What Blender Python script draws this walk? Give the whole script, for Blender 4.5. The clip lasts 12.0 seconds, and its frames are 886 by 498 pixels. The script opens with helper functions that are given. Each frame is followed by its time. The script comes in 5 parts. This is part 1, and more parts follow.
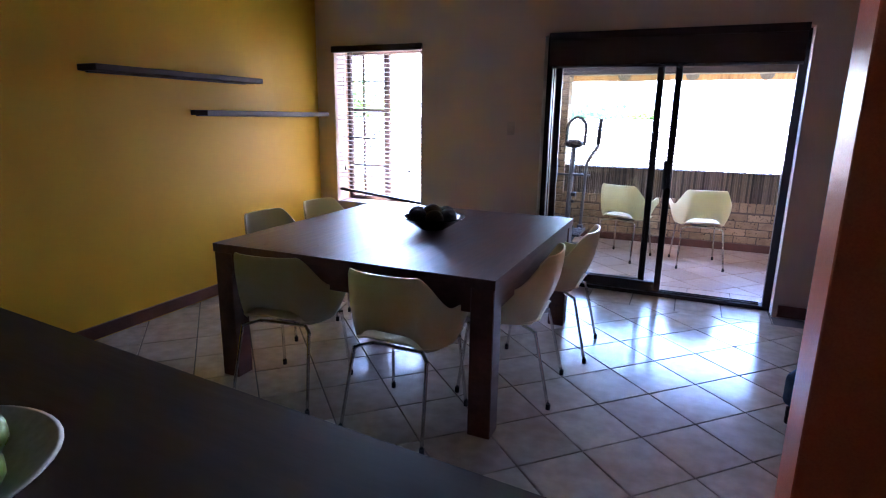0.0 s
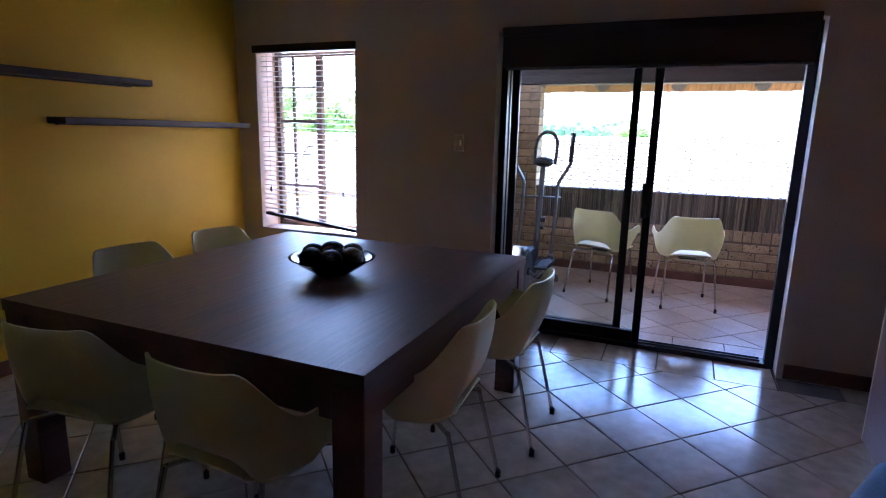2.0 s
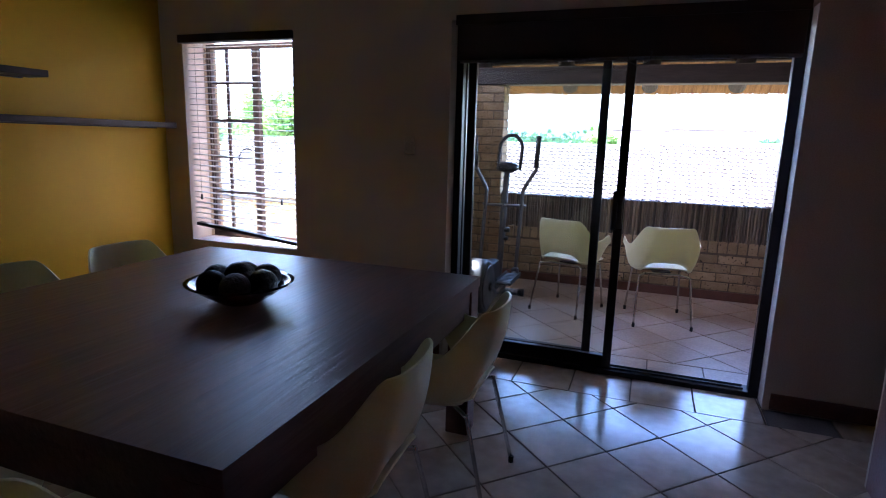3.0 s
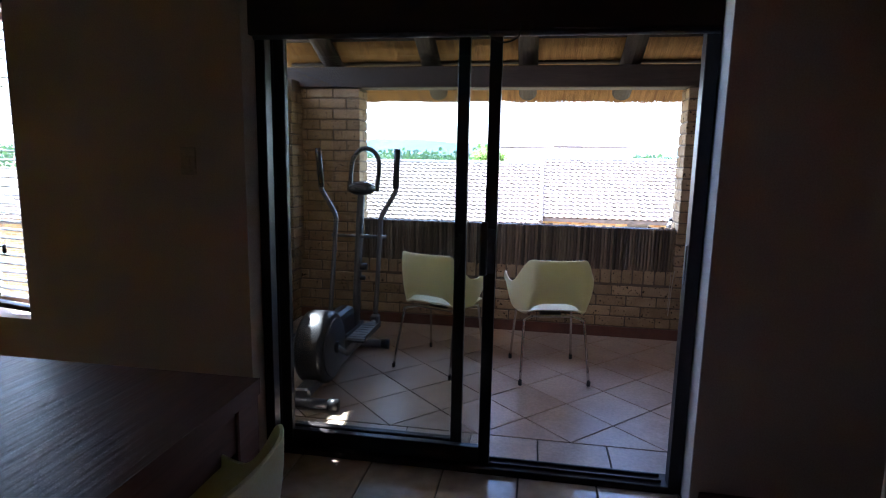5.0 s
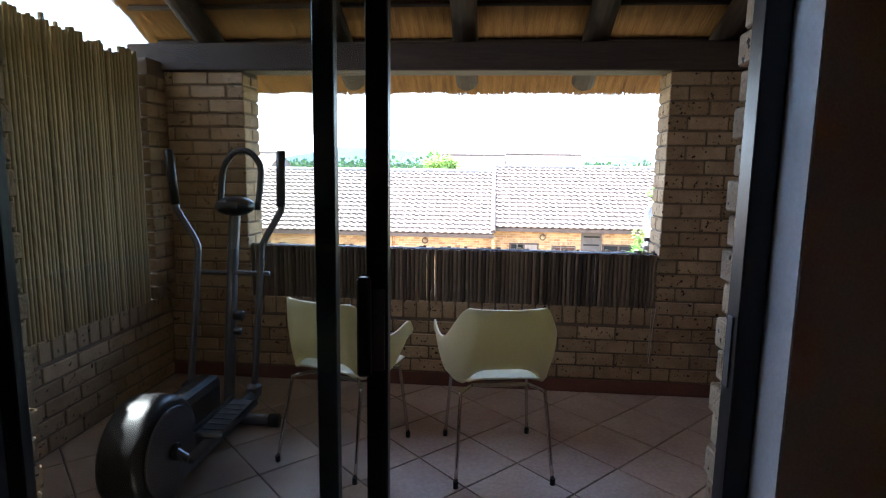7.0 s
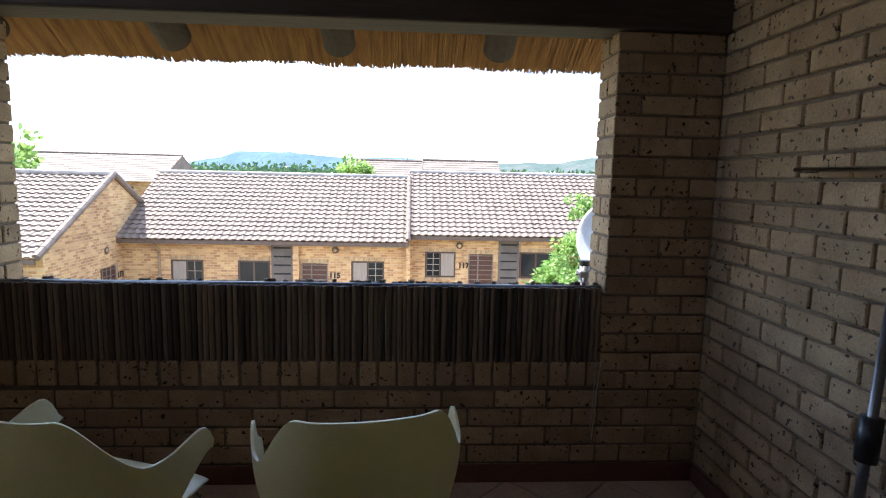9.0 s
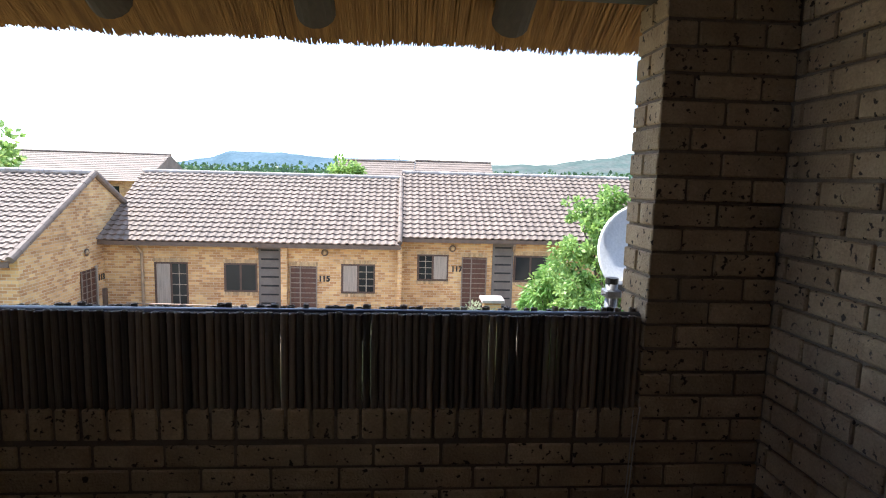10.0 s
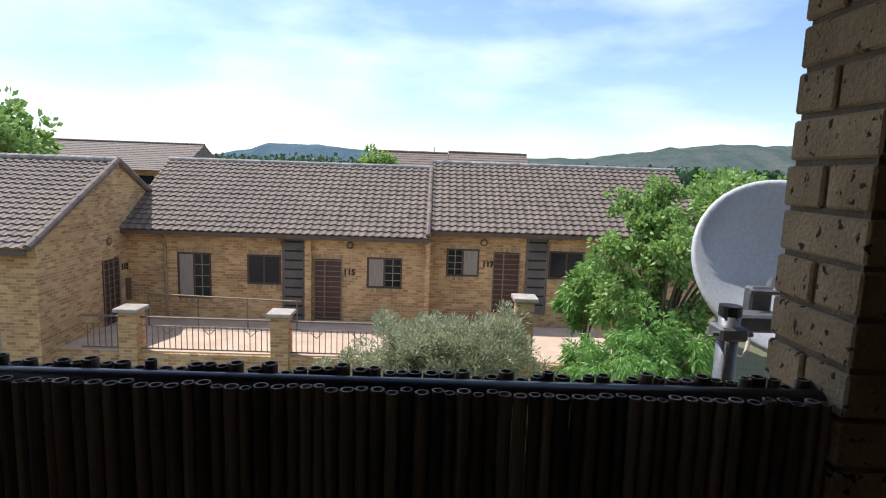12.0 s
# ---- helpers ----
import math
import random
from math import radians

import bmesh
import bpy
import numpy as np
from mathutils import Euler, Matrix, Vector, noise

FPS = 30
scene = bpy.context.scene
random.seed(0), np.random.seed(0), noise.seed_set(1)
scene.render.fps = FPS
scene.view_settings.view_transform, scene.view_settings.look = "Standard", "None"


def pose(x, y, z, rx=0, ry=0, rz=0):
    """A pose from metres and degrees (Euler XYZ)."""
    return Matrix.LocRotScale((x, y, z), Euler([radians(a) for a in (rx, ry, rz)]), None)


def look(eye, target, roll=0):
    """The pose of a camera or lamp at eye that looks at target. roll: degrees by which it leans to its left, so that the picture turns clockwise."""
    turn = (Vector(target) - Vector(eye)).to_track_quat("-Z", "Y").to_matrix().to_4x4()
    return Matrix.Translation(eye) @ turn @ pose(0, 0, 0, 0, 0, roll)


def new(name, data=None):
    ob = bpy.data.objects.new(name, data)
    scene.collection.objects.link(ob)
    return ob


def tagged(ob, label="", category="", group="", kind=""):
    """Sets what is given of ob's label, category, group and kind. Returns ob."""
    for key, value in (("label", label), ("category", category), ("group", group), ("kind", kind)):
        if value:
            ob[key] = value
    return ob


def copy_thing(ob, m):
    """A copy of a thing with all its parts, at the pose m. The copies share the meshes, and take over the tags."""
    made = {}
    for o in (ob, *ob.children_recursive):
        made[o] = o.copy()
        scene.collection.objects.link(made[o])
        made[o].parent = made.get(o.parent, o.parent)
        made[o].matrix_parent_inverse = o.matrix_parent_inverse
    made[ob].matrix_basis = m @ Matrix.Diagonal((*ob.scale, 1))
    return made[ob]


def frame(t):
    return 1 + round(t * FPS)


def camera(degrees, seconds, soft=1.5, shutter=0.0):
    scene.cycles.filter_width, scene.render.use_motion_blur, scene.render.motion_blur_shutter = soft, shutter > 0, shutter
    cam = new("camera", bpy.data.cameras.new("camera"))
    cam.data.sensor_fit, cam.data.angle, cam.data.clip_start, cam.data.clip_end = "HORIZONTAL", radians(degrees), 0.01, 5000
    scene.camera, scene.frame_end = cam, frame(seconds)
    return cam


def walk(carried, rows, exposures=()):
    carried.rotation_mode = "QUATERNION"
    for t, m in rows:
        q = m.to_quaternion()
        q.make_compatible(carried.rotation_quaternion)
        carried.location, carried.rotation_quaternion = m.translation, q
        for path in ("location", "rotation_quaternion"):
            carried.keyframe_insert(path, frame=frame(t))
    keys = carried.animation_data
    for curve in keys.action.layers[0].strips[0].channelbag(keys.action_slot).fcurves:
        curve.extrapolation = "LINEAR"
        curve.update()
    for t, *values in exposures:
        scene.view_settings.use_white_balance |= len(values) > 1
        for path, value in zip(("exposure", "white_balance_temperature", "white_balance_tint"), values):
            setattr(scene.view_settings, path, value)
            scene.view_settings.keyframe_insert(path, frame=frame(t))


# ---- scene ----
cam = camera(76.6, 12.0, soft=1.1)
METRES, EYE, TILT, LEAN, TURN = 5.2, 1.5, 0.0, 0.0, 22.0
PATH = [
    (0, (0.209, -0.643, 1.448), (-0.566, 1.142, 0.987), 0.9),
    (0.5, (0.211, -0.393, 1.432), (-0.572, 1.393, 0.989), 1.0),
    (1, (0.213, -0.149, 1.444), (-0.574, 1.639, 1.011), 1.2),
    (1.5, (0.231, 0.075, 1.428), (-0.546, 1.87, 1.008), 1.2),
    (2, (0.245, 0.32, 1.42), (-0.512, 2.126, 1.016), 1.3),
    (2.5, (0.23, 0.545, 1.399), (-0.496, 2.366, 1.006), 1.4),
    (3, (0.211, 0.794, 1.391), (-0.459, 2.64, 1.011), 1.6),
    (5, (0.243, 1.887, 1.376), (-0.079, 3.836, 1.066), 1.1),
    (5.5, (0.251, 2.164, 1.393), (-0.013, 4.123, 1.09), 1.1),
    (6, (0.25, 2.455, 1.371), (0.006, 4.418, 1.08), 1.0),
    (6.5, (0.263, 2.723, 1.369), (0.052, 4.691, 1.082), 0.8),
    (7, (0.31, 2.993, 1.369), (0.144, 4.967, 1.09), 0.8),
    (9, (0.484, 4.093, 1.339), (0.602, 6.073, 1.087), 1.3),
    (9.5, (0.498, 4.355, 1.351), (0.64, 6.335, 1.104), 1.4),
    (10, (0.483, 4.595, 1.331), (0.63, 6.574, 1.084), 1.6),
    (10.5, (0.486, 4.859, 1.293), (0.623, 6.839, 1.043), 1.6),
    (11, (0.516, 5.123, 1.261), (0.635, 7.103, 1.004), 1.6),
    (11.5, (0.561, 5.352, 1.242), (0.651, 7.332, 0.977), 1.8),
    (12, (0.65, 5.564, 1.236), (0.678, 7.545, 0.961), 2.0),
]
EXPOSURES = [(0.0, 5.7, 5050, 29), (1.0, 5.25, 5000, 28), (2.0, 4.8, 5000, 27), (3.0, 4.25, 5100, 24), (5.0, 3.65, 5400, 18), (6.0, 3.5, 5550, 15),
             (7.0, 3.3, 5700, 13), (9.0, 2.25, 5900, 11), (9.6, 2.0, 5900, 11), (10.4, 1.65, 5950, 11), (11.2, 0.95, 6000, 11), (12.0, 0.55, 6050, 11)]
walk(cam, [(t, look(eye, target, roll)) for t, eye, target, roll in PATH], EXPOSURES)

# ---- light ----
SUN_AZ, SUN_EL = radians(145.8), radians(60.3)          # azimuth of the sun from +x, counter-clockwise
world = bpy.data.worlds.new("sky")
scene.world = world
world.use_nodes = True
wn, wl = world.node_tree.nodes, world.node_tree.links
wn.clear()
w_out, w_bg, w_sky = wn.new("ShaderNodeOutputWorld"), wn.new("ShaderNodeBackground"), wn.new("ShaderNodeTexSky")
w_sky.sky_type, w_sky.sun_disc = "NISHITA", False
w_sky.sun_elevation, w_sky.sun_rotation = SUN_EL, radians(90) - SUN_AZ
w_sky.dust_density = 0.5
w_co, w_map, w_noise, w_ramp, w_mix = (wn.new("ShaderNodeTexCoord"), wn.new("ShaderNodeMapping"), wn.new("ShaderNodeTexNoise"),
                                       wn.new("ShaderNodeValToRGB"), wn.new("ShaderNodeMixRGB"))
w_map.inputs["Scale"].default_value = (1.6, 1.6, 5.0)
w_noise.inputs["Scale"].default_value, w_noise.inputs["Detail"].default_value = 1.7, 7.0
w_ramp.color_ramp.elements[0].position, w_ramp.color_ramp.elements[1].position = 0.43, 0.95
w_mix.inputs["Color2"].default_value = (9.0, 9.6, 10.5, 1)
wl.new(w_co.outputs["Generated"], w_map.inputs["Vector"])
wl.new(w_map.outputs["Vector"], w_noise.inputs["Vector"])
wl.new(w_noise.outputs["Fac"], w_ramp.inputs["Fac"])
wl.new(w_ramp.outputs["Color"], w_mix.inputs["Fac"])
wl.new(w_sky.outputs["Color"], w_mix.inputs["Color1"])
wl.new(w_mix.outputs["Color"], w_bg.inputs["Color"])
wl.new(w_bg.outputs["Background"], w_out.inputs["Surface"])
w_bg.inputs["Strength"].default_value = 0.12

sun = new("sun", bpy.data.lights.new("sun", "SUN"))
sun.data.energy, sun.data.angle, sun.data.color = 3.6, radians(0.53), (1.0, 0.95, 0.86)
SUN_DIR = Vector((math.cos(SUN_AZ) * math.cos(SUN_EL), math.sin(SUN_AZ) * math.cos(SUN_EL), math.sin(SUN_EL)))
sun.matrix_world = look(SUN_DIR * 60, (0, 0, 0))

# ---- materials ----
def material(name, base, rough=0.6, metal=0.0, second=None, scale=6.0, fine=90.0, bump=0.15, spread=0.1, stretch=(1, 1, 1), coat=0.0, spec=0.5, light=0.0):
    """Base colour broken up by a coarse and a fine noise, with relief and uneven gloss; each object shifts a little."""
    m = bpy.data.materials.new(name)
    m.use_nodes = True
    n, l = m.node_tree.nodes, m.node_tree.links
    b = n["Principled BSDF"]
    co, mp, coarse, grain, ramp, mix = (n.new("ShaderNodeTexCoord"), n.new("ShaderNodeMapping"), n.new("ShaderNodeTexNoise"), n.new("ShaderNodeTexNoise"),
                                        n.new("ShaderNodeValToRGB"), n.new("ShaderNodeMixRGB"))
    info, add, hsv = n.new("ShaderNodeObjectInfo"), n.new("ShaderNodeVectorMath"), n.new("ShaderNodeHueSaturation")
    mp.inputs["Scale"].default_value = stretch
    l.new(co.outputs["Object"], add.inputs[0])
    shift = n.new("ShaderNodeVectorMath")
    shift.operation = "SCALE"
    shift.inputs["Scale"].default_value = 37.0
    comb = n.new("ShaderNodeCombineXYZ")
    for k in "XYZ":
        l.new(info.outputs["Random"], comb.inputs[k])
    l.new(comb.outputs["Vector"], shift.inputs[0])
    l.new(shift.outputs["Vector"], add.inputs[1])
    l.new(add.outputs["Vector"], mp.inputs["Vector"])
    for tex, s, d in ((coarse, scale, 5.0), (grain, fine, 4.0)):
        tex.inputs["Scale"].default_value, tex.inputs["Detail"].default_value = s, d
        l.new(mp.outputs["Vector"], tex.inputs["Vector"])
    second = second or tuple(c * 0.72 for c in base)
    ramp.color_ramp.elements[0].color, ramp.color_ramp.elements[1].color = (*second, 1), (*base, 1)
    ramp.color_ramp.elements[0].position, ramp.color_ramp.elements[1].position = 0.32, 0.62
    l.new(coarse.outputs["Fac"], ramp.inputs["Fac"])
    mix.blend_type = "OVERLAY"
    mix.inputs["Fac"].default_value = 0.35
    l.new(ramp.outputs["Color"], mix.inputs["Color1"])
    l.new(grain.outputs["Fac"], mix.inputs["Color2"])
    val = n.new("ShaderNodeMapRange")
    val.inputs["To Min"].default_value, val.inputs["To Max"].default_value = 1 - spread, 1 + spread
    l.new(info.outputs["Random"], val.inputs["Value"])
    l.new(val.outputs["Result"], hsv.inputs["Value"])
    l.new(mix.outputs["Color"], hsv.inputs["Color"])
    l.new(hsv.outputs["Color"], b.inputs["Base Color"])
    rr = n.new("ShaderNodeMapRange")
    rr.inputs["To Min"].default_value, rr.inputs["To Max"].default_value = max(0.02, rough - 0.1), min(1, rough + 0.1)
    l.new(coarse.outputs["Fac"], rr.inputs["Value"])
    l.new(rr.outputs["Result"], b.inputs["Roughness"])
    b.inputs["Metallic"].default_value = metal
    b.inputs["Specular IOR Level"].default_value = spec
    b.inputs["Coat Weight"].default_value = coat
    b.inputs["Coat Roughness"].default_value = 0.12
    if bump:
        bp = n.new("ShaderNodeBump")
        bp.inputs["Strength"].default_value, bp.inputs["Distance"].default_value = bump, 0.01
        l.new(grain.outputs["Fac"], bp.inputs["Height"])
        l.new(bp.outputs["Normal"], b.inputs["Normal"])
    if light:
        b.inputs["Transmission Weight"].default_value = 0.0
        b.inputs["Subsurface Weight"].default_value = light
        b.inputs["Subsurface Radius"].default_value = (0.02, 0.02, 0.01)
    return m


def pitted_brick(name, base, dark, spread=0.18):
    """Clay brick with burnt pits and streaks."""
    m = material(name, base, 0.85, second=dark, scale=7.0, fine=120.0, bump=0.5, spread=spread, spec=0.25)
    n, l = m.node_tree.nodes, m.node_tree.links
    b = n["Principled BSDF"]
    old = b.inputs["Base Color"].links[0].from_socket
    mp = [x for x in n if x.bl_idname == "ShaderNodeMapping"][0]
    pits, cut, mix = n.new("ShaderNodeTexNoise"), n.new("ShaderNodeValToRGB"), n.new("ShaderNodeMixRGB")
    pits.inputs["Scale"].default_value, pits.inputs["Detail"].default_value = 46.0, 2.0
    cut.color_ramp.elements[0].position, cut.color_ramp.elements[1].position = 0.63, 0.68
    l.new(mp.outputs["Vector"], pits.inputs["Vector"])
    l.new(pits.outputs["Fac"], cut.inputs["Fac"])
    l.new(cut.outputs["Color"], mix.inputs["Fac"])
    mix.inputs["Color2"].default_value = (0.05, 0.035, 0.025, 1)
    l.new(old, mix.inputs["Color1"])
    l.new(mix.outputs["Color"], b.inputs["Base Color"])
    return m


def house_brick(name):
    """Face brick seen from afar: brick pattern with mortar relief, on box-projected coordinates."""
    m = bpy.data.materials.new(name)
    m.use_nodes = True
    n, l = m.node_tree.nodes, m.node_tree.links
    b = n["Principled BSDF"]
    co, sep, add, comb, br, noi, mix, bp = (n.new("ShaderNodeTexCoord"), n.new("ShaderNodeSeparateXYZ"), n.new("ShaderNodeMath"), n.new("ShaderNodeCombineXYZ"),
                                            n.new("ShaderNodeTexBrick"), n.new("ShaderNodeTexNoise"), n.new("ShaderNodeMixRGB"), n.new("ShaderNodeBump"))
    l.new(co.outputs["Object"], sep.inputs["Vector"])
    l.new(sep.outputs["X"], add.inputs[0])
    l.new(sep.outputs["Y"], add.inputs[1])
    l.new(add.outputs["Value"], comb.inputs["X"])
    l.new(sep.outputs["Z"], comb.inputs["Y"])
    l.new(comb.outputs["Vector"], br.inputs["Vector"])
    br.inputs["Color1"].default_value, br.inputs["Color2"].default_value, br.inputs["Mortar"].default_value = (0.66, 0.42, 0.18, 1), (0.39, 0.19, 0.07, 1), (0.54, 0.42, 0.28, 1)
    for k, v in (("Scale", 1.0), ("Mortar Size", 0.008), ("Brick Width", 0.232), ("Row Height", 0.085), ("Bias", 0.0)):
        br.inputs[k].default_value = v
    noi.inputs["Scale"].default_value, noi.inputs["Detail"].default_value = 0.9, 6.0
    l.new(co.outputs["Object"], noi.inputs["Vector"])
    mix.blend_type = "OVERLAY"
    mix.inputs["Fac"].default_value = 0.5
    l.new(br.outputs["Color"], mix.inputs["Color1"])
    l.new(noi.outputs["Fac"], mix.inputs["Color2"])
    l.new(mix.outputs["Color"], b.inputs["Base Color"])
    b.inputs["Roughness"].default_value = 0.9
    bp.inputs["Strength"].default_value, bp.inputs["Distance"].default_value, bp.invert = 0.6, 0.01, True
    l.new(br.outputs["Fac"], bp.inputs["Height"])
    l.new(bp.outputs["Normal"], b.inputs["Normal"])
    return m


def leafy(name, base, second):
    """Leaf with a little light passing through; every leaf differs."""
    m = bpy.data.materials.new(name)
    m.use_nodes = True
    n, l = m.node_tree.nodes, m.node_tree.links
    b = n["Principled BSDF"]
    geo, ramp, tr, mx, out = n.new("ShaderNodeNewGeometry"), n.new("ShaderNodeValToRGB"), n.new("ShaderNodeBsdfTranslucent"), n.new("ShaderNodeMixShader"), n["Material Output"]
    ramp.color_ramp.elements[0].color, ramp.color_ramp.elements[1].color = (*second, 1), (*base, 1)
    l.new(geo.outputs["Random Per Island"], ramp.inputs["Fac"])
    l.new(ramp.outputs["Color"], b.inputs["Base Color"])
    l.new(ramp.outputs["Color"], tr.inputs["Color"])
    b.inputs["Roughness"].default_value = 0.5
    mx.inputs["Fac"].default_value = 0.4
    l.new(b.outputs["BSDF"], mx.inputs[1])
    l.new(tr.outputs["BSDF"], mx.inputs[2])
    l.new(mx.outputs["Shader"], out.inputs["Surface"])
    return m


def glass_material():
    m = bpy.data.materials.new("clear_glass")
    m.use_nodes = True
    n, l = m.node_tree.nodes, m.node_tree.links
    n.remove(n["Principled BSDF"])
    tr, gl, fr, mx = n.new("ShaderNodeBsdfTransparent"), n.new("ShaderNodeBsdfGlossy"), n.new("ShaderNodeLayerWeight"), n.new("ShaderNodeMixShader")
    gl.inputs["Roughness"].default_value = 0.01
    tr.inputs["Color"].default_value = (0.93, 0.95, 0.94, 1)
    pw, ma = n.new("ShaderNodeMath"), n.new("ShaderNodeMath")
    pw.operation, ma.operation = "POWER", "MULTIPLY_ADD"
    pw.inputs[1].default_value, ma.inputs[1].default_value, ma.inputs[2].default_value = 5.0, 0.7, 0.03
    l.new(fr.outputs["Facing"], pw.inputs[0])
    l.new(pw.outputs["Value"], ma.inputs[0])
    l.new(ma.outputs["Value"], mx.inputs["Fac"])
    l.new(tr.outputs["BSDF"], mx.inputs[1])
    l.new(gl.outputs["BSDF"], mx.inputs[2])
    l.new(mx.outputs["Shader"], n["Material Output"].inputs["Surface"])
    return m


M_PLASTER = material("warm_grey_plaster", (0.66, 0.55, 0.47), 0.8, scale=1.2, second=(0.60, 0.50, 0.42), fine=160, bump=0.12, spread=0)
M_YELLOW = material("yellow_wall_paint", (0.72, 0.44, 0.004), 0.5, scale=1.0, second=(0.66, 0.38, 0.003), fine=160, bump=0.1, spread=0, spec=0.3)
M_ORANGE = material("orange_wall_paint", (0.72, 0.17, 0.05), 0.32, scale=1.2, second=(0.66, 0.14, 0.04), fine=160, bump=0.1, spread=0)
M_CEIL = material("white_ceiling_paint", (0.78, 0.76, 0.72), 0.85, scale=1.0, second=(0.74, 0.72, 0.68), bump=0.06, spread=0)
M_REVEAL = material("white_reveal_plaster", (0.78, 0.77, 0.76), 0.7, second=(0.72, 0.7, 0.68), bump=0.1, spread=0)
M_SKIRT = material("red_brown_skirting", (0.16, 0.065, 0.045), 0.4, scale=5, bump=0.1)
M_TILE = material("beige_floor_tile", (0.48, 0.39, 0.31), 0.17, second=(0.42, 0.33, 0.25), scale=3.0, fine=14, bump=0.004, spread=0.08, spec=0.5)
M_TILE_OUT = material("terracotta_beige_tile", (0.46, 0.36, 0.28), 0.36, second=(0.38, 0.27, 0.20), scale=3.5, fine=60, bump=0.05, spread=0.1)
M_GROUT = material("dark_tile_grout", (0.12, 0.10, 0.09), 0.9, scale=8, bump=0.2)
M_TABLE = material("dark_brown_table_wood", (0.15, 0.062, 0.042), 0.40, second=(0.085, 0.034, 0.024), scale=7.0, fine=45, bump=0.25, stretch=(1.0, 0.09, 1.0), spread=0.08)
M_DARKWOOD = material("black_brown_wood", (0.04, 0.022, 0.016), 0.5, scale=5, fine=60, stretch=(0.2, 1, 1), bump=0.1)
M_COUNTER = material("dark_wood_counter", (0.065, 0.034, 0.024), 0.42, second=(0.04, 0.02, 0.014), scale=4, fine=50, stretch=(0.12, 1, 1), bump=0.06, spec=0.3)
M_SHELL = material("cream_plastic_shell", (0.80, 0.76, 0.53), 0.32, second=(0.77, 0.72, 0.48), scale=4, fine=150, bump=0.015, spread=0.03)
def lit_through(m, colour, share):
    """Thin plastic: part of the light passes through."""
    n, l = m.node_tree.nodes, m.node_tree.links
    tr, mx = n.new("ShaderNodeBsdfTranslucent"), n.new("ShaderNodeMixShader")
    tr.inputs["Color"].default_value = (*colour, 1)
    mx.inputs["Fac"].default_value = share
    l.new(n["Principled BSDF"].outputs["BSDF"], mx.inputs[1])
    l.new(tr.outputs["BSDF"], mx.inputs[2])
    l.new(mx.outputs["Shader"], n["Material Output"].inputs["Surface"])


lit_through(M_SHELL, (0.80, 0.68, 0.26), 0.22)
M_CHROME = material("chrome_tube", (0.62, 0.62, 0.63), 0.16, 1.0, second=(0.55, 0.55, 0.56), bump=0.0)
M_RUBBER = material("black_rubber", (0.02, 0.02, 0.02), 0.75, bump=0.05)
M_BLACKPL = material("black_plastic", (0.018, 0.018, 0.02), 0.4, bump=0.05)
M_GREYPL = material("grey_plastic", (0.09, 0.09, 0.10), 0.4, bump=0.05)
M_SILVER = material("silver_painted_steel", (0.20, 0.20, 0.22), 0.33, 0.7, bump=0.02)
M_FRAME = material("bronze_aluminium", (0.022, 0.017, 0.016), 0.4, 0.35, bump=0.03)
M_STEELWIN = material("brown_steel_window", (0.085, 0.045, 0.03), 0.5, bump=0.05)
M_SLAT = material("white_blind_slat", (0.80, 0.79, 0.76), 0.45, second=(0.76, 0.74, 0.71), bump=0.02)
M_BOWL = material("dark_glazed_bowl", (0.03, 0.025, 0.025), 0.14, bump=0.05)
M_BALL = material("dark_decor_ball", (0.035, 0.025, 0.022), 0.55, second=(0.07, 0.05, 0.04), scale=40, bump=0.5)
M_APPLE = material("green_apple_skin", (0.26, 0.42, 0.07), 0.3, second=(0.32, 0.46, 0.12), scale=18, bump=0.03)
M_CERAMIC = material("pale_ceramic", (0.62, 0.60, 0.56), 0.3, bump=0.03)
M_BLUE = material("blue_woven_fabric", (0.13, 0.22, 0.36), 0.85, second=(0.10, 0.18, 0.31), scale=9, fine=240, bump=0.4)
M_PINE = material("pale_wood_edge", (0.55, 0.42, 0.30), 0.5, scale=6, stretch=(1, 1, 0.15))
M_SWITCH = material("ivory_switch_plastic", (0.55, 0.48, 0.40), 0.4, bump=0.02)
M_BRICK = pitted_brick("travertine_brick", (0.43, 0.31, 0.19), (0.31, 0.21, 0.125))
M_MORTAR = material("brown_mortar", (0.19, 0.14, 0.10), 0.95, scale=12, fine=150, bump=0.5)
M_REED = material("pale_reed", (0.36, 0.27, 0.13), 0.55, second=(0.27, 0.19, 0.085), scale=5, fine=70, stretch=(1, 1, 0.12), bump=0.2, spread=0.3)
M_BAMBOO = material("weathered_bamboo", (0.17, 0.125, 0.085), 0.65, second=(0.09, 0.065, 0.05), scale=5, fine=60, stretch=(1, 1, 0.12), bump=0.25, spread=0.7)
M_CUT = material("pale_cane_cut", (0.50, 0.42, 0.36), 0.8, scale=30, bump=0.1, spread=0.2)
M_PIPE = material("dark_painted_pipe", (0.05, 0.05, 0.065), 0.35, 0.3, bump=0.05)
M_POLE = material("dark_creosote_pole", (0.055, 0.036, 0.027), 0.8, second=(0.032, 0.021, 0.016), scale=6, fine=60, stretch=(1, 0.12, 1), bump=0.35)
M_BEAM = material("dark_timber_beam", (0.055, 0.037, 0.028), 0.8, second=(0.035, 0.023, 0.018), scale=6, fine=60, stretch=(0.12, 1, 1), bump=0.35)
M_THATCH = material("golden_thatch", (0.36, 0.185, 0.058), 0.9, second=(0.20, 0.095, 0.028), scale=30, fine=220, stretch=(1, 0.08, 0.08), bump=0.5)
M_HOUSE = house_brick("sandy_face_brick")
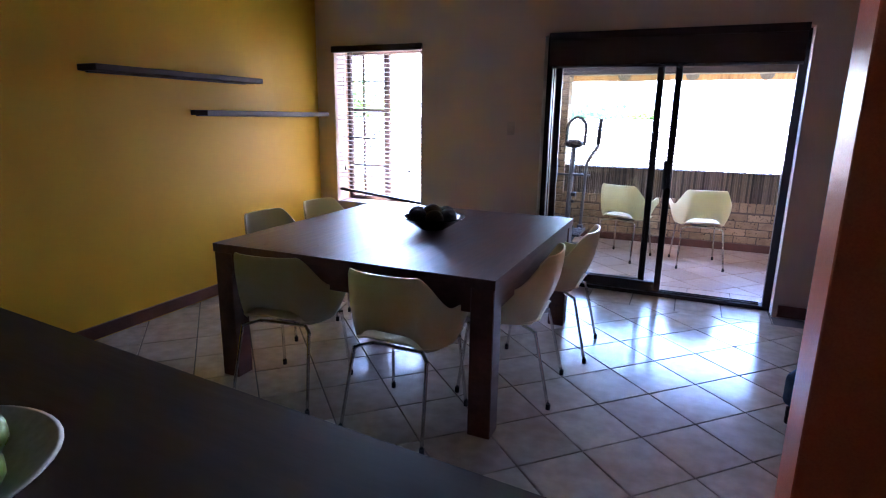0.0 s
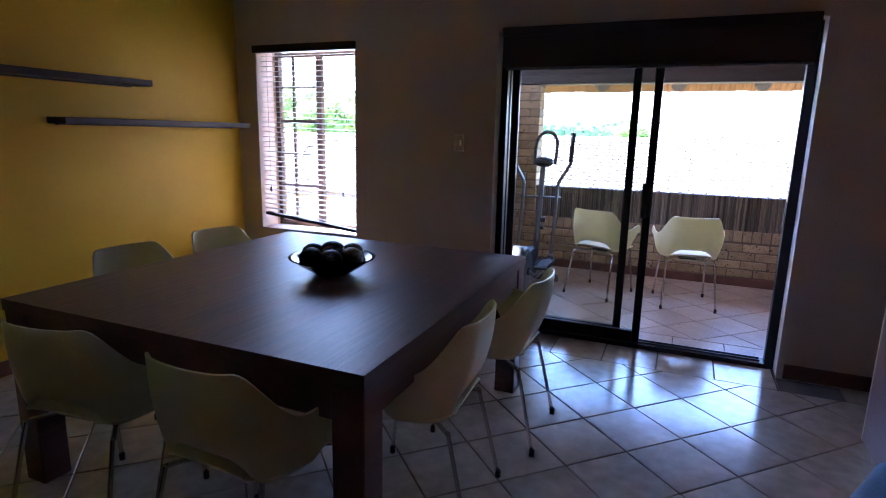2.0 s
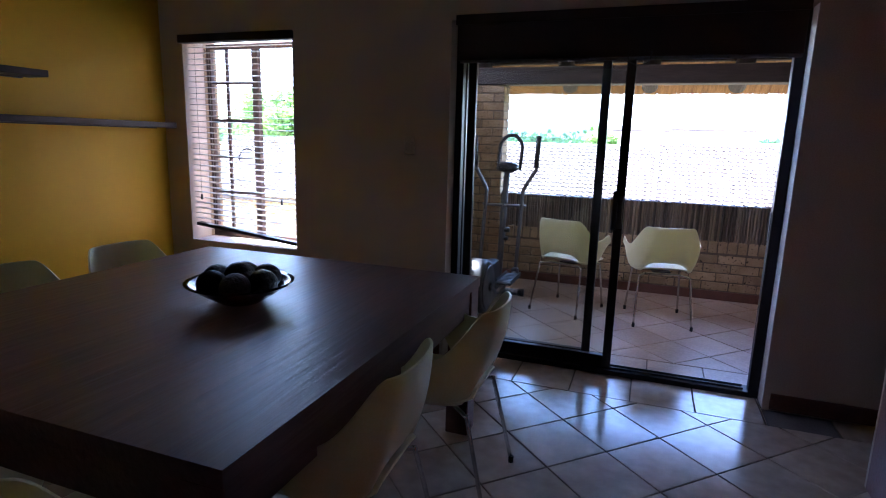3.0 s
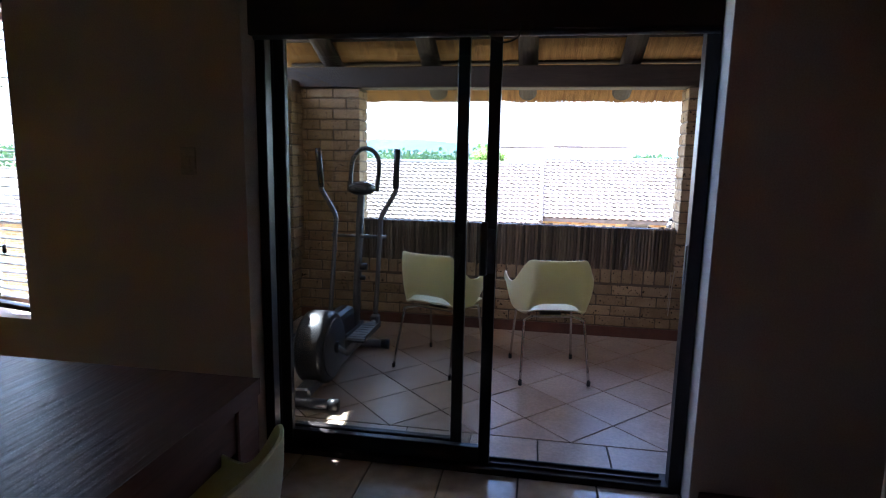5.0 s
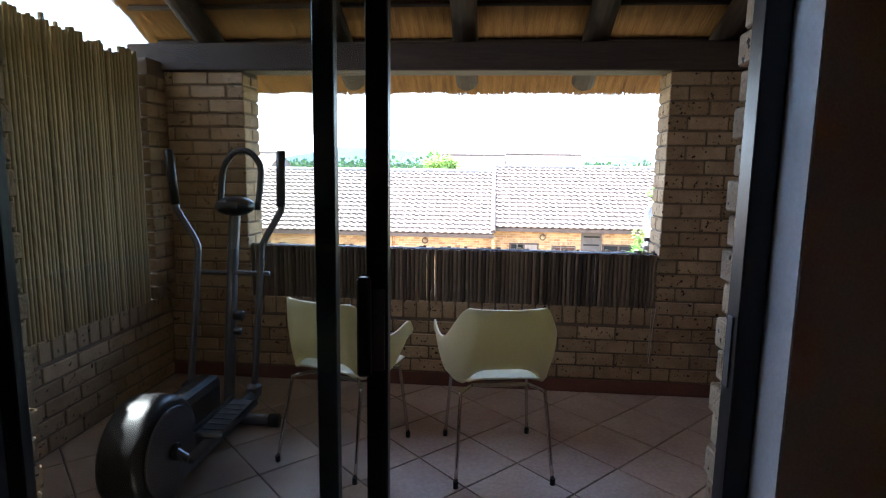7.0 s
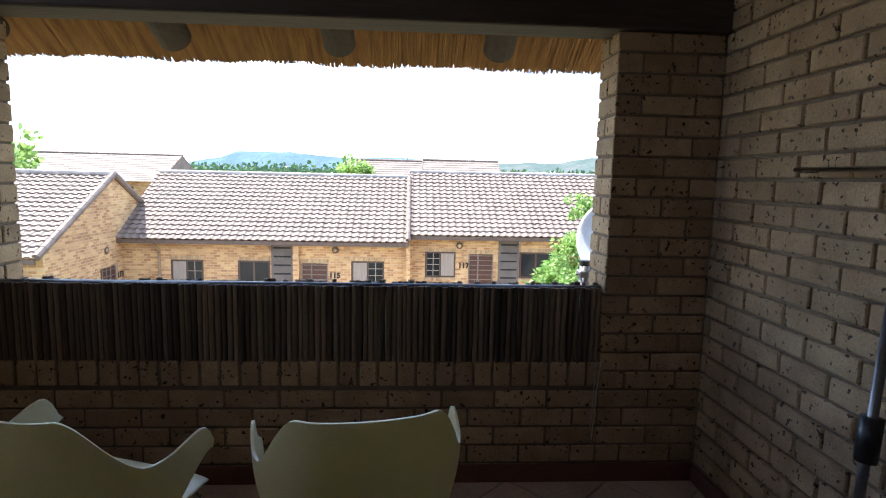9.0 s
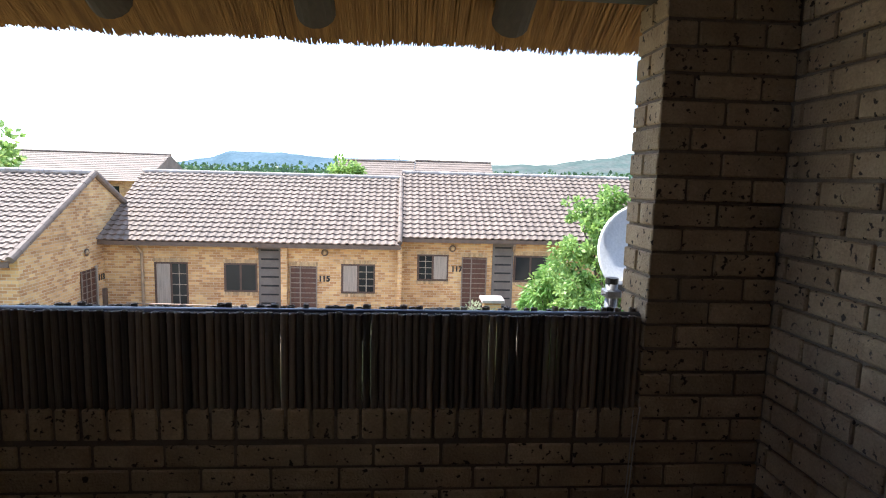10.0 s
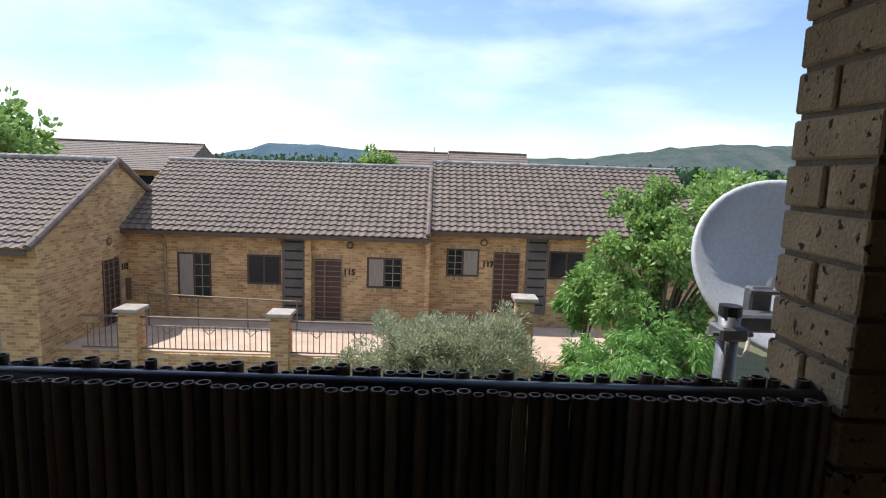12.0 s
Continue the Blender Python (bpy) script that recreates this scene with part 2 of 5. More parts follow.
M_SOLDIER = material("face_brick_trim", (0.50, 0.36, 0.20), 0.9, second=(0.38, 0.24, 0.12), scale=9, bump=0.3, spread=0.25)
M_ROOFTILE = material("grey_brown_roof_tile", (0.22, 0.165, 0.13), 0.75, second=(0.155, 0.115, 0.09), scale=2.0, fine=40, bump=0.3, spread=0.14)
M_RIDGE = material("pale_ridge_tile", (0.42, 0.38, 0.35), 0.8, second=(0.27, 0.22, 0.20), scale=4, bump=0.3, spread=0.2)
M_FASCIA = material("brown_fascia", (0.13, 0.085, 0.06), 0.6, bump=0.1)
M_GUTTER = material("tan_downpipe", (0.36, 0.25, 0.15), 0.55, bump=0.05)
M_LOUVRE = material("grey_brown_panel", (0.15, 0.125, 0.105), 0.7, scale=3, bump=0.1)
M_SLOT = material("black_slot", (0.012, 0.011, 0.01), 0.8, bump=0)
M_WINDARK = material("dark_window_glass", (0.02, 0.022, 0.025), 0.08, scale=1.5, bump=0)
M_CURTAIN = material("pale_curtain", (0.36, 0.30, 0.24), 0.9, stretch=(6, 1, 0.3), bump=0.3)
M_DOOR = material("red_brown_door", (0.11, 0.045, 0.028), 0.5, stretch=(3, 1, 0.3))
M_GATE = material("dark_iron_bars", (0.26, 0.21, 0.17), 0.55, 0.4, bump=0.05)
M_RAIL = material("tan_painted_rail", (0.22, 0.16, 0.11), 0.5, 0.3, bump=0.05)
M_PAVE = material("pink_beige_paving", (0.55, 0.41, 0.30), 0.85, second=(0.46, 0.32, 0.23), scale=1.5, bump=0.2)
M_CAP = material("pale_concrete_cap", (0.46, 0.39, 0.33), 0.9, scale=5, bump=0.3)
M_DISH = material("grey_dish_enamel", (0.60, 0.61, 0.63), 0.45, second=(0.54, 0.55, 0.57), scale=3, bump=0.03)
M_GALV = material("galvanised_steel", (0.20, 0.20, 0.21), 0.5, 0.5, scale=20, bump=0.1)
M_GROUND = material("dry_grass_ground", (0.13, 0.13, 0.06), 0.95, second=(0.16, 0.115, 0.07), scale=0.08, fine=3, bump=0.4, spread=0)
# distance haze over the far ridge is mixed into this blue-grey base colour
M_HILL = material("haze_tinted_wooded_hill", (0.10, 0.145, 0.175), 1.0, second=(0.075, 0.115, 0.14), scale=0.02, fine=0.14, bump=0, spread=0.05, spec=0)
M_HILL_NEAR = material("wooded_hill", (0.075, 0.105, 0.095), 1.0, second=(0.115, 0.125, 0.115), scale=0.03, fine=0.2, bump=0, spread=0.05, spec=0)
M_LEAF = leafy("bright_leaf", (0.42, 0.55, 0.17), (0.15, 0.28, 0.06))
M_LEAF_WILLOW = leafy("feathery_leaf", (0.30, 0.48, 0.12), (0.14, 0.30, 0.06))
M_LEAF_GREY = leafy("grey_green_leaf", (0.52, 0.53, 0.33), (0.24, 0.26, 0.14))
M_LEAF_FAR = leafy("dark_far_leaf", (0.07, 0.14, 0.05), (0.04, 0.08, 0.035))
M_BARK = material("grey_bark", (0.16, 0.12, 0.09), 0.9, scale=8, stretch=(1, 1, 0.2), bump=0.6)
M_GLASS = glass_material()
M_CORD = material("off_white_cord", (0.5, 0.45, 0.38), 0.7, bump=0)
M_NUMBER = material("black_house_number", (0.015, 0.013, 0.012), 0.5, bump=0)

# ---- building helpers ----
def finish(bm, name, mat, smooth=False):
    bmesh.ops.recalc_face_normals(bm, faces=bm.faces)
    me = bpy.data.meshes.new(name)
    bm.to_mesh(me)
    bm.free()
    me.materials.append(mat)
    if smooth:
        for p in me.polygons:
            p.use_smooth = True
    return me


def part(name, bm, mat, parent=None, label="", smooth=False):
    """Links a bmesh as one mesh object under a thing or a part."""
    ob = new(name, finish(bm, name, mat, smooth))
    if parent:
        ob.parent = parent
    return tagged(ob, label)


def thing(name, label, category, m=None, group="", kind=""):
    ob = new(name)
    ob.empty_display_size = 0.1
    if m is not None:
        ob.matrix_basis = m
    return tagged(ob, label, category, group, kind)


def structure(name, bm, mat, label, category):
    return tagged(part(name, bm, mat), label, category, kind="structure")


def box(x0, y0, z0, x1, y1, z1, bevel=0.0, bm=None, segs=1):
    target = bm or bmesh.new()
    b = bmesh.new() if bm else target
    bmesh.ops.create_cube(b, size=1.0)
    for v in b.verts:
        v.co = Vector(((x0 + x1) / 2 + v.co.x * (x1 - x0), (y0 + y1) / 2 + v.co.y * (y1 - y0), (z0 + z1) / 2 + v.co.z * (z1 - z0)))
    if bevel:
        bmesh.ops.bevel(b, geom=b.edges[:], offset=bevel, segments=segs, affect="EDGES", profile=0.5)
    if bm:
        tmp = bpy.data.meshes.new("tmp")
        b.to_mesh(tmp)
        b.free()
        bm.from_mesh(tmp)
        bpy.data.meshes.remove(tmp)
    return target


def tube(points, radius, sides=10, bm=None, caps=True):
    """A round tube along points; radius may be a list."""
    bm = bm or bmesh.new()
    pts = [Vector(p) for p in points]
    rad = radius if isinstance(radius, (list, tuple)) else [radius] * len(pts)
    rings, up = [], Vector((0.123, 0.456, 0.88))
    for i, p in enumerate(pts):
        d = (pts[min(i + 1, len(pts) - 1)] - pts[max(i - 1, 0)]).normalized()
        a = d.cross(up)
        if a.length < 0.05:
            a = d.cross(Vector((1, 0, 0)))
        a.normalize()
        b = d.cross(a)
        rings.append([bm.verts.new(p + (a * math.cos(2 * math.pi * k / sides) + b * math.sin(2 * math.pi * k / sides)) * rad[i]) for k in range(sides)])
    for r, s in zip(rings, rings[1:]):
        for k in range(sides):
            bm.faces.new((r[k], r[(k + 1) % sides], s[(k + 1) % sides], s[k]))
    if caps:
        bm.faces.new(rings[0][::-1])
        bm.faces.new(rings[-1])
    return bm


def smooth_path(points, steps=6):
    """Catmull-Rom through points."""
    pts = [Vector(p) for p in points]
    ext = [pts[0] * 2 - pts[1]] + pts + [pts[-1] * 2 - pts[-2]]
    out = []
    for i in range(1, len(ext) - 2):
        for s in range(steps):
            t = s / steps
            p0, p1, p2, p3 = ext[i - 1:i + 3]
            out.append(0.5 * ((2 * p1) + (p2 - p0) * t + (2 * p0 - 5 * p1 + 4 * p2 - p3) * t * t + (3 * p1 - p0 - 3 * p2 + p3) * t ** 3))
    return out + [pts[-1]]


def lathe(profile, sides=32, bm=None):
    """Turns (radius, z) pairs about the z axis."""
    bm = bm or bmesh.new()
    rings = [[bm.verts.new((r * math.cos(2 * math.pi * k / sides), r * math.sin(2 * math.pi * k / sides), z)) for k in range(sides)] for r, z in profile]
    for a, b in zip(rings, rings[1:]):
        for k in range(sides):
            bm.faces.new((a[k], a[(k + 1) % sides], b[(k + 1) % sides], b[k]))
    return bm


def ball(r, at=(0, 0, 0), segs=16, squash=1.0):
    bm = bmesh.new()
    bmesh.ops.create_uvsphere(bm, u_segments=segs, v_segments=segs // 2 + 2, radius=r)
    for v in bm.verts:
        v.co = Vector((v.co.x, v.co.y, v.co.z * squash)) + Vector(at)
    return bm


rng = random.Random(7)

# ---- room: walls, ceiling, floor base ----
XL, XR, YB, YD, YO, ZC = -3.22, 2.3, -2.6, 4.10, 4.42, 2.6
DX0, DX1, DZ = -0.972, 0.902, 2.09        # sliding door opening
WX0, WX1, WZ0, WZ1 = -3.02, -2.09, 0.60, 2.05  # window opening
structure("floor", box(XL, YB, -0.2, XR, YO, -0.012), M_GROUT, "dark grout bed under the diagonal beige floor tiles", "floor")
structure("ceiling", box(XL - 0.2, YB - 0.2, ZC, XR + 0.2, YD, ZC + 0.12), M_CEIL, "plain white ceiling of the dining room", "ceiling")
structure("wall_west", box(XL - 0.22, YB, -0.2, XL, YD, ZC), M_YELLOW, "bright yellow painted wall with floating shelves", "wall")
structure("wall_south", box(XL - 0.22, YB - 0.22, -0.2, XR + 0.22, YB, ZC), M_PLASTER, "plain plastered wall behind the kitchen", "wall")
structure("wall_east", box(XR, YB, -0.2, XR + 0.22, YD, ZC), M_PLASTER, "plain warm grey plastered wall", "wall")
bm = bmesh.new()
TOPW = 4.3
for a in ((XL - 0.22, YD, -0.2, WX0, YD + 0.2, TOPW), (WX1, YD, -0.2, DX0, YD + 0.2, TOPW), (DX1, YD, -0.2, XR + 0.22, YD + 0.2, TOPW),
          (WX0, YD, -0.2, WX1, YD + 0.2, WZ0), (WX0, YD, WZ1, WX1, YD + 0.2, TOPW), (DX0, YD, DZ, DX1, YD + 0.2, TOPW)):
    box(*a, bm=bm)
structure("wall_north", bm, M_PLASTER, "warm grey plastered wall with window and sliding door", "wall")
structure("partition_orange", box(0.525, 0.82, -0.012, XR, 1.0, ZC, 0.004), M_ORANGE, "orange-red painted partition wall end", "wall")
for nm, a in (("baseboard", (XL, YB, 0, XL + 0.018, YD, 0.09)), ("baseboard", (XL + 0.018, YD - 0.018, 0, DX0 - 0.02, YD, 0.09)), ("baseboard", (DX1 + 0.03, YD - 0.018, 0, XR, YD, 0.09))):
    structure(nm, box(*a, 0.004), M_SKIRT, "dark red-brown tiled skirting along the wall", "skirting")
bm = box(DX1 - 0.004, YD + 0.002, 0, DX1, YD + 0.2, DZ)
structure("trim", bm, M_REVEAL, "white plastered reveal beside the sliding door", "trim")

# light switch
sw = thing("light_switch", "ivory plastic light switch on the plastered wall", "light switch", pose(-1.23, YD, 1.355))
part("plate", box(-0.036, -0.009, -0.058, 0.036, 0, 0.058, 0.004), M_SWITCH, sw)
part("rocker", box(-0.012, -0.014, -0.02, 0.012, -0.009, 0.02, 0.002), M_SWITCH, sw)

# ---- sliding door ----
door = thing("door_1", "dark bronze aluminium sliding door standing half open", "sliding door", pose(0, 0, 0), kind="structure")
FY0, FY1 = 4.21, 4.32
part("frame_jamb", box(DX0, FY0, 0, DX0 + 0.045, FY0 + 0.06, DZ, 0.003), M_FRAME, door)
part("frame_jamb", box(DX1 - 0.058, FY0, 0, DX1 - 0.005, FY0 + 0.06, DZ, 0.003), M_FRAME, door)
part("frame_head", box(DX0 + 0.045, FY0, DZ - 0.05, DX1 - 0.058, FY1, DZ, 0.003), M_FRAME, door)
part("threshold", box(DX0 + 0.045, FY0, -0.01, DX1 - 0.03, FY1, 0.028, 0.003), M_FRAME, door)
part("track", box(DX0 + 0.05, FY0 + 0.03, 0.028, DX1 - 0.08, FY0 + 0.036, 0.04), M_FRAME, door)
part("track", box(DX0 + 0.05, FY0 + 0.078, 0.028, DX1 - 0.08, FY0 + 0.084, 0.04), M_FRAME, door)


def leaf(x0, x1, y0, y1, name, handle):
    p = part(name, box(x0, y0, 0.04, x0 + 0.05, y1, 2.035, 0.003), M_FRAME, door, "dark bronze sliding panel with clear glass")
    part("stile", box(x1 - 0.05, y0, 0.04, x1, y1, 2.035, 0.003), M_FRAME, p)
    part("bottom_rail", box(x0 + 0.05, y0, 0.04, x1 - 0.05, y1, 0.115, 0.003), M_FRAME, p)
    part("top_rail", box(x0 + 0.05, y0, 1.985, x1 - 0.05, y1, 2.035, 0.003), M_FRAME, p)
    g = part("pane", box(x0 + 0.045, (y0 + y1) / 2 - 0.002, 0.11, x1 - 0.045, (y0 + y1) / 2 + 0.002, 1.99), M_GLASS, p, "clear glass pane")
    g.visible_shadow = False
    if handle:
        hb = box(x1 - 0.066, y0 - 0.03, 0.90, x1 - 0.035, y0, 1.13, 0.006)
        part("handle", hb, M_BLACKPL, p, "black pull handle")
        part("lock_plate", box(x1 - 0.034, y0 - 0.008, 0.91, x1 - 0.006, y0, 1.10, 0.002), M_GREYPL, p, "grey lock plate")


leaf(DX0 + 0.001, -0.052, 4.275, 4.31, "fixed_panel", False)
leaf(-0.895, 0.083, 4.22, 4.255, "sliding_panel", True)
part("catch_plate", box(DX1 - 0.062, FY0 + 0.02, 0.9, DX1 - 0.058, FY0 + 0.045, 1.06, 0.001), M_GREYPL, door)
# blind box above the door
pel = thing("roller_blind", "rolled-up dark blind box over the sliding door", "blind", pose(0, 0, 0))
part("box", box(-0.92, YD - 0.045, 1.855, 0.855, YD - 0.004, 2.10, 0.006), M_DARKWOOD, pel)
part("head_rail", box(-0.926, YD - 0.06, 2.05, 0.86, YD - 0.045, 2.105, 0.003), M_DARKWOOD, pel)
part("bottom_bar", tube([(-0.90, YD - 0.03, 1.85), (0.85, YD - 0.03, 1.845)], 0.011), M_SILVER, pel, "thin silver bottom bar")
part("cord", tube(smooth_path([(0.16, YD - 0.05, 1.88), (0.15, YD - 0.055, 1.83), (0.10, YD - 0.055, 1.81), (0.05, YD - 0.055, 1.83), (0.04, YD - 0.05, 1.88)]), 0.003, 6), M_BLACKPL, pel)

# ---- window with blind ----
win = thing("window_1", "brown steel casement window with small panes", "window", pose(0, 0, 0), kind="structure")
WY = 4.33
part("sill", box(WX0, YD + 0.2, WZ0 - 0.06, WX1, YO + 0.03, WZ0 - 0.004, 0.004), M_BRICK, win)
for a in ((WX0, WY, WZ0, WX0 + 0.04, WY + 0.035, WZ1), (WX1 - 0.04, WY, WZ0, WX1, WY + 0.035, WZ1), (WX0 + 0.04, WY, WZ0, WX1 - 0.04, WY + 0.035, WZ0 + 0.04),
          (WX0 + 0.04, WY, WZ1 - 0.04, WX1 - 0.04, WY + 0.035, WZ1), (-2.605, WY - 0.004, WZ0 + 0.04, -2.55, WY + 0.039, WZ1 - 0.04)):
    part("frame_bar", box(*a, 0.003), M_STEELWIN, win)
for z in (0.95, 1.22, 1.49, 1.77):
    t = 0.016 if abs(z - 1.49) < 0.01 else 0.009
    part("glazing_bar", box(WX0 + 0.04, WY + 0.004, z - t, -2.605, WY + 0.03, z + t), M_STEELWIN, win)
part("glazing_bar", box(-2.85, WY + 0.006, WZ0 + 0.04, -2.832, WY + 0.028, WZ1 - 0.04), M_STEELWIN, win)
part("stay", tube(smooth_path([(-2.61, WY - 0.02, 1.28), (-2.64, WY - 0.05, 1.29), (-2.69, WY - 0.05, 1.26), (-2.71, WY - 0.05, 1.20)]), 0.006, 8), M_BLACKPL, win, "black window stay")
for a in ((WX0 + 0.03, -2.60), (-2.555, WX1 - 0.03)):
    g = part("pane", box(a[0], WY + 0.015, WZ0 + 0.03, a[1], WY + 0.019, WZ1 - 0.03), M_GLASS, win, "clear glass pane")
    g.visible_shadow = False
blind = thing("venetian_blind", "white venetian blind with slats open and skewed bottom rail", "blind", pose(0, 0, 0))
part("head_rail", box(WX0 - 0.015, YD - 0.03, 2.02, WX1 + 0.01, YD + 0.03, 2.075, 0.004), M_DARKWOOD, blind, "dark wooden head rail")
NS = 33
for i in range(NS):
    z = 2.00 - i * 0.0405
    tilt = 0.06 if i < NS - 4 else 0.06 - 0.03 * (i - NS + 4)
    b = bmesh.new()
    vs = []
    for k in range(5):
        u = (k / 4 - 0.5) * 0.046
        c = 0.0035 * (1 - (k / 2 - 1) ** 2)
        for x in (WX0 + 0.012, WX1 - 0.012):
            zz = z + c + u * tilt + (0.0006 * i if x < -2.5 else -0.0006 * i)
            vs.append((b.verts.new((x, YD + 0.055 + u, zz)), b.verts.new((x, YD + 0.055 + u, zz - 0.0022))))
    for k in range(4):
        p, q, r, s = vs[2 * k], vs[2 * k + 1], vs[2 * k + 3], vs[2 * k + 2]
        b.faces.new((p[0], q[0], r[0], s[0]))
        b.faces.new((p[1], s[1], r[1], q[1]))
    for e in (0, 8):
        b.faces.new((vs[e][0], vs[e][1], vs[e + 1][1], vs[e + 1][0]))
    part("slat", b, M_SLAT, blind)
b = box(WX0 + 0.01, -0.026, -0.012, WX1 - 0.01, 0.026, 0.012, 0.004)
bmesh.ops.rotate(b, verts=b.verts[:], cent=(-2.555, 0, 0), matrix=Matrix.Rotation(radians(5.5), 3, "Y"))
bmesh.ops.translate(b, verts=b.verts[:], vec=(0, YD + 0.055, 0.675))
part("bottom_rail", b, M_DARKWOOD, blind, "dark wooden bottom rail hanging skewed")
for x in (-2.86, -2.28):
    for dy in (-0.024, 0.024):
        part("ladder_cord", tube([(x, YD + 0.055 + dy, 2.03), (x, YD + 0.055 + dy, 0.68)], 0.0012, 5), M_CORD, blind)
part("pull_cord", tube([(-2.93, YD + 0.02, 2.03), (-2.93, YD + 0.02, 0.95)], 0.0018, 5), M_CORD, blind)
part("cord_tassel", lathe([(0.0005, 0.95), (0.007, 0.945), (0.009, 0.91), (0.0005, 0.905)], 10), M_BLACKPL, blind).location = (-2.93, YD + 0.02, 0)
part("cord_tassel", lathe([(0.0005, 0.95), (0.007, 0.945), (0.009, 0.91), (0.0005, 0.905)], 10), M_BLACKPL, blind).location = (-2.22, YD + 0.02, 0)

# ---- shelves ----
for y0, y1, z, lab in ((1.70, 3.13, 1.70, "dark brown floating shelf on the yellow wall"), (2.52, 4.04, 1.445, "lower dark brown floating shelf near the corner")):
    s = thing("wall_shelf", lab, "shelf", pose(XL, 0, z), group="floating shelves")
    part("board", box(0, y0, -0.018, 0.17, y1, 0.02, 0.003), M_DARKWOOD, s)
    part("wall_cleat", box(0, y0 + 0.05, -0.026, 0.03, y1 - 0.05, -0.018), M_DARKWOOD, s)

# ---- dining table ----
TX0, TX1, TY0, TY1, TZ = -2.10, -0.50, 1.56, 3.28, 0.765
tab = thing("dining_table", "large square dark wooden dining table with thick square legs", "table", pose(0, 0, 0))
n_pl = 6
for i in range(n_pl):
    a = TX0 + (TX1 - TX0) * i / n_pl
    c = TX0 + (TX1 - TX0) * (i + 1) / n_pl
    part("top_plank", box(a + 0.0001, TY0, TZ - 0.045, c - 0.0001, TY1, TZ), M_TABLE, tab)
for x in (TX0 + 0.004, TX1 - 0.114):
    for y in (TY0 + 0.004, TY1 - 0.114):
        part("leg", box(x, y, 0, x + 0.11, y + 0.11, TZ - 0.045, 0.004), M_TABLE, tab)
for a in ((TX0 + 0.114, TY0 + 0.012, 0.60, TX1 - 0.114, TY0 + 0.045, TZ - 0.045), (TX0 + 0.114, TY1 - 0.045, 0.60, TX1 - 0.114, TY1 - 0.012, TZ - 0.045),
          (TX0 + 0.012, TY0 + 0.114, 0.60, TX0 + 0.045, TY1 - 0.114, TZ - 0.045), (TX1 - 0.045, TY0 + 0.114, 0.60, TX1 - 0.012, TY1 - 0.114, TZ - 0.045)):
    part("apron", box(*a, 0.003), M_TABLE, tab)

bowl = thing("fruit_bowl", "dark wide bowl on the dining table", "bowl", pose(-1.22, 2.48, TZ))
part("dish", lathe([(0.0, 0.004), (0.075, 0.0), (0.085, 0.006), (0.13, 0.034), (0.18, 0.068), (0.198, 0.076), (0.20, 0.082), (0.178, 0.077), (0.125, 0.044), (0.07, 0.02), (0.0, 0.016)], 40), M_BOWL, bowl, smooth=True)
for i in range(7):
    a = i * 2 * math.pi / 6
    at = (0.105 * math.cos(a), 0.105 * math.sin(a), 0.082) if i < 6 else (0.0, 0.0, 0.098)
    o = part("decor_ball", ball(0.056 if i < 6 else 0.06, squash=0.92), M_BALL, None, smooth=True)
    o.matrix_basis = pose(-1.22 + at[0], 2.48 + at[1], TZ + at[2])
    tagged(o, "dark textured round ball resting in the bowl", "decor ball", "balls in the bowl")

# ---- chair ----
def ease(t):
    t = max(0.0, min(1.0, t))
    return t * t * (3 - 2 * t)


def belt_plan(s):
    """Plan of the wrap-around shell before rounding: points on its upper and lower edge."""
    a, sg = abs(s), (1 if s >= 0 else -1)
    if a < 0.40:
        t = a / 0.40
        top, low = Vector((0.178 * t, 0.262 - 0.03 * t ** 2, 0)), Vector((0.20 * t, 0.185 - 0.03 * t ** 2, 0))
    else:
        t = (a - 0.40) / 0.60
        top = Vector((0.178 + 0.108 * math.sin(min(1, t * 1.35) * math.pi / 2), 0.232 - 0.365 * t, 0))
        low = Vector((0.20 + 0.025 * math.sin(min(1, t * 1.5) * math.pi / 2) + 0.05 * ease((t - 0.45) / 0.55), 0.155 - 0.30 * t, 0))
    return Vector((top.x * sg, top.y, 0)), Vector((low.x * sg, low.y, 0))


def belt_point(s, v):
    """The wrap-around back and arms: s -1..1 from arm tip to arm tip, v 0 at the lower edge to 1 at the upper edge."""
    a = abs(s)
    top, low = Vector(), Vector()
    for k in range(-4, 5):
        p, q = belt_plan(s + 0.035 * k)
        top, low = top + p / 9, low + q / 9
    z_top = 0.79 - 0.165 * ease((a - 0.365) / 0.31) + 0.035 * ease((a - 0.70) / 0.24) - 0.05 * max(0.0, (a - 0.93) / 0.07) ** 2
    z_low = 0.507 - 0.075 * min(1.0, a / 0.36) ** 4 + 0.15 * ease((a - 0.70) / 0.30)
    p = low.lerp(top, math.sin(v * math.pi / 2) ** 0.62)
    return Vector((p.x, p.y, z_low + (z_top - z_low) * v))


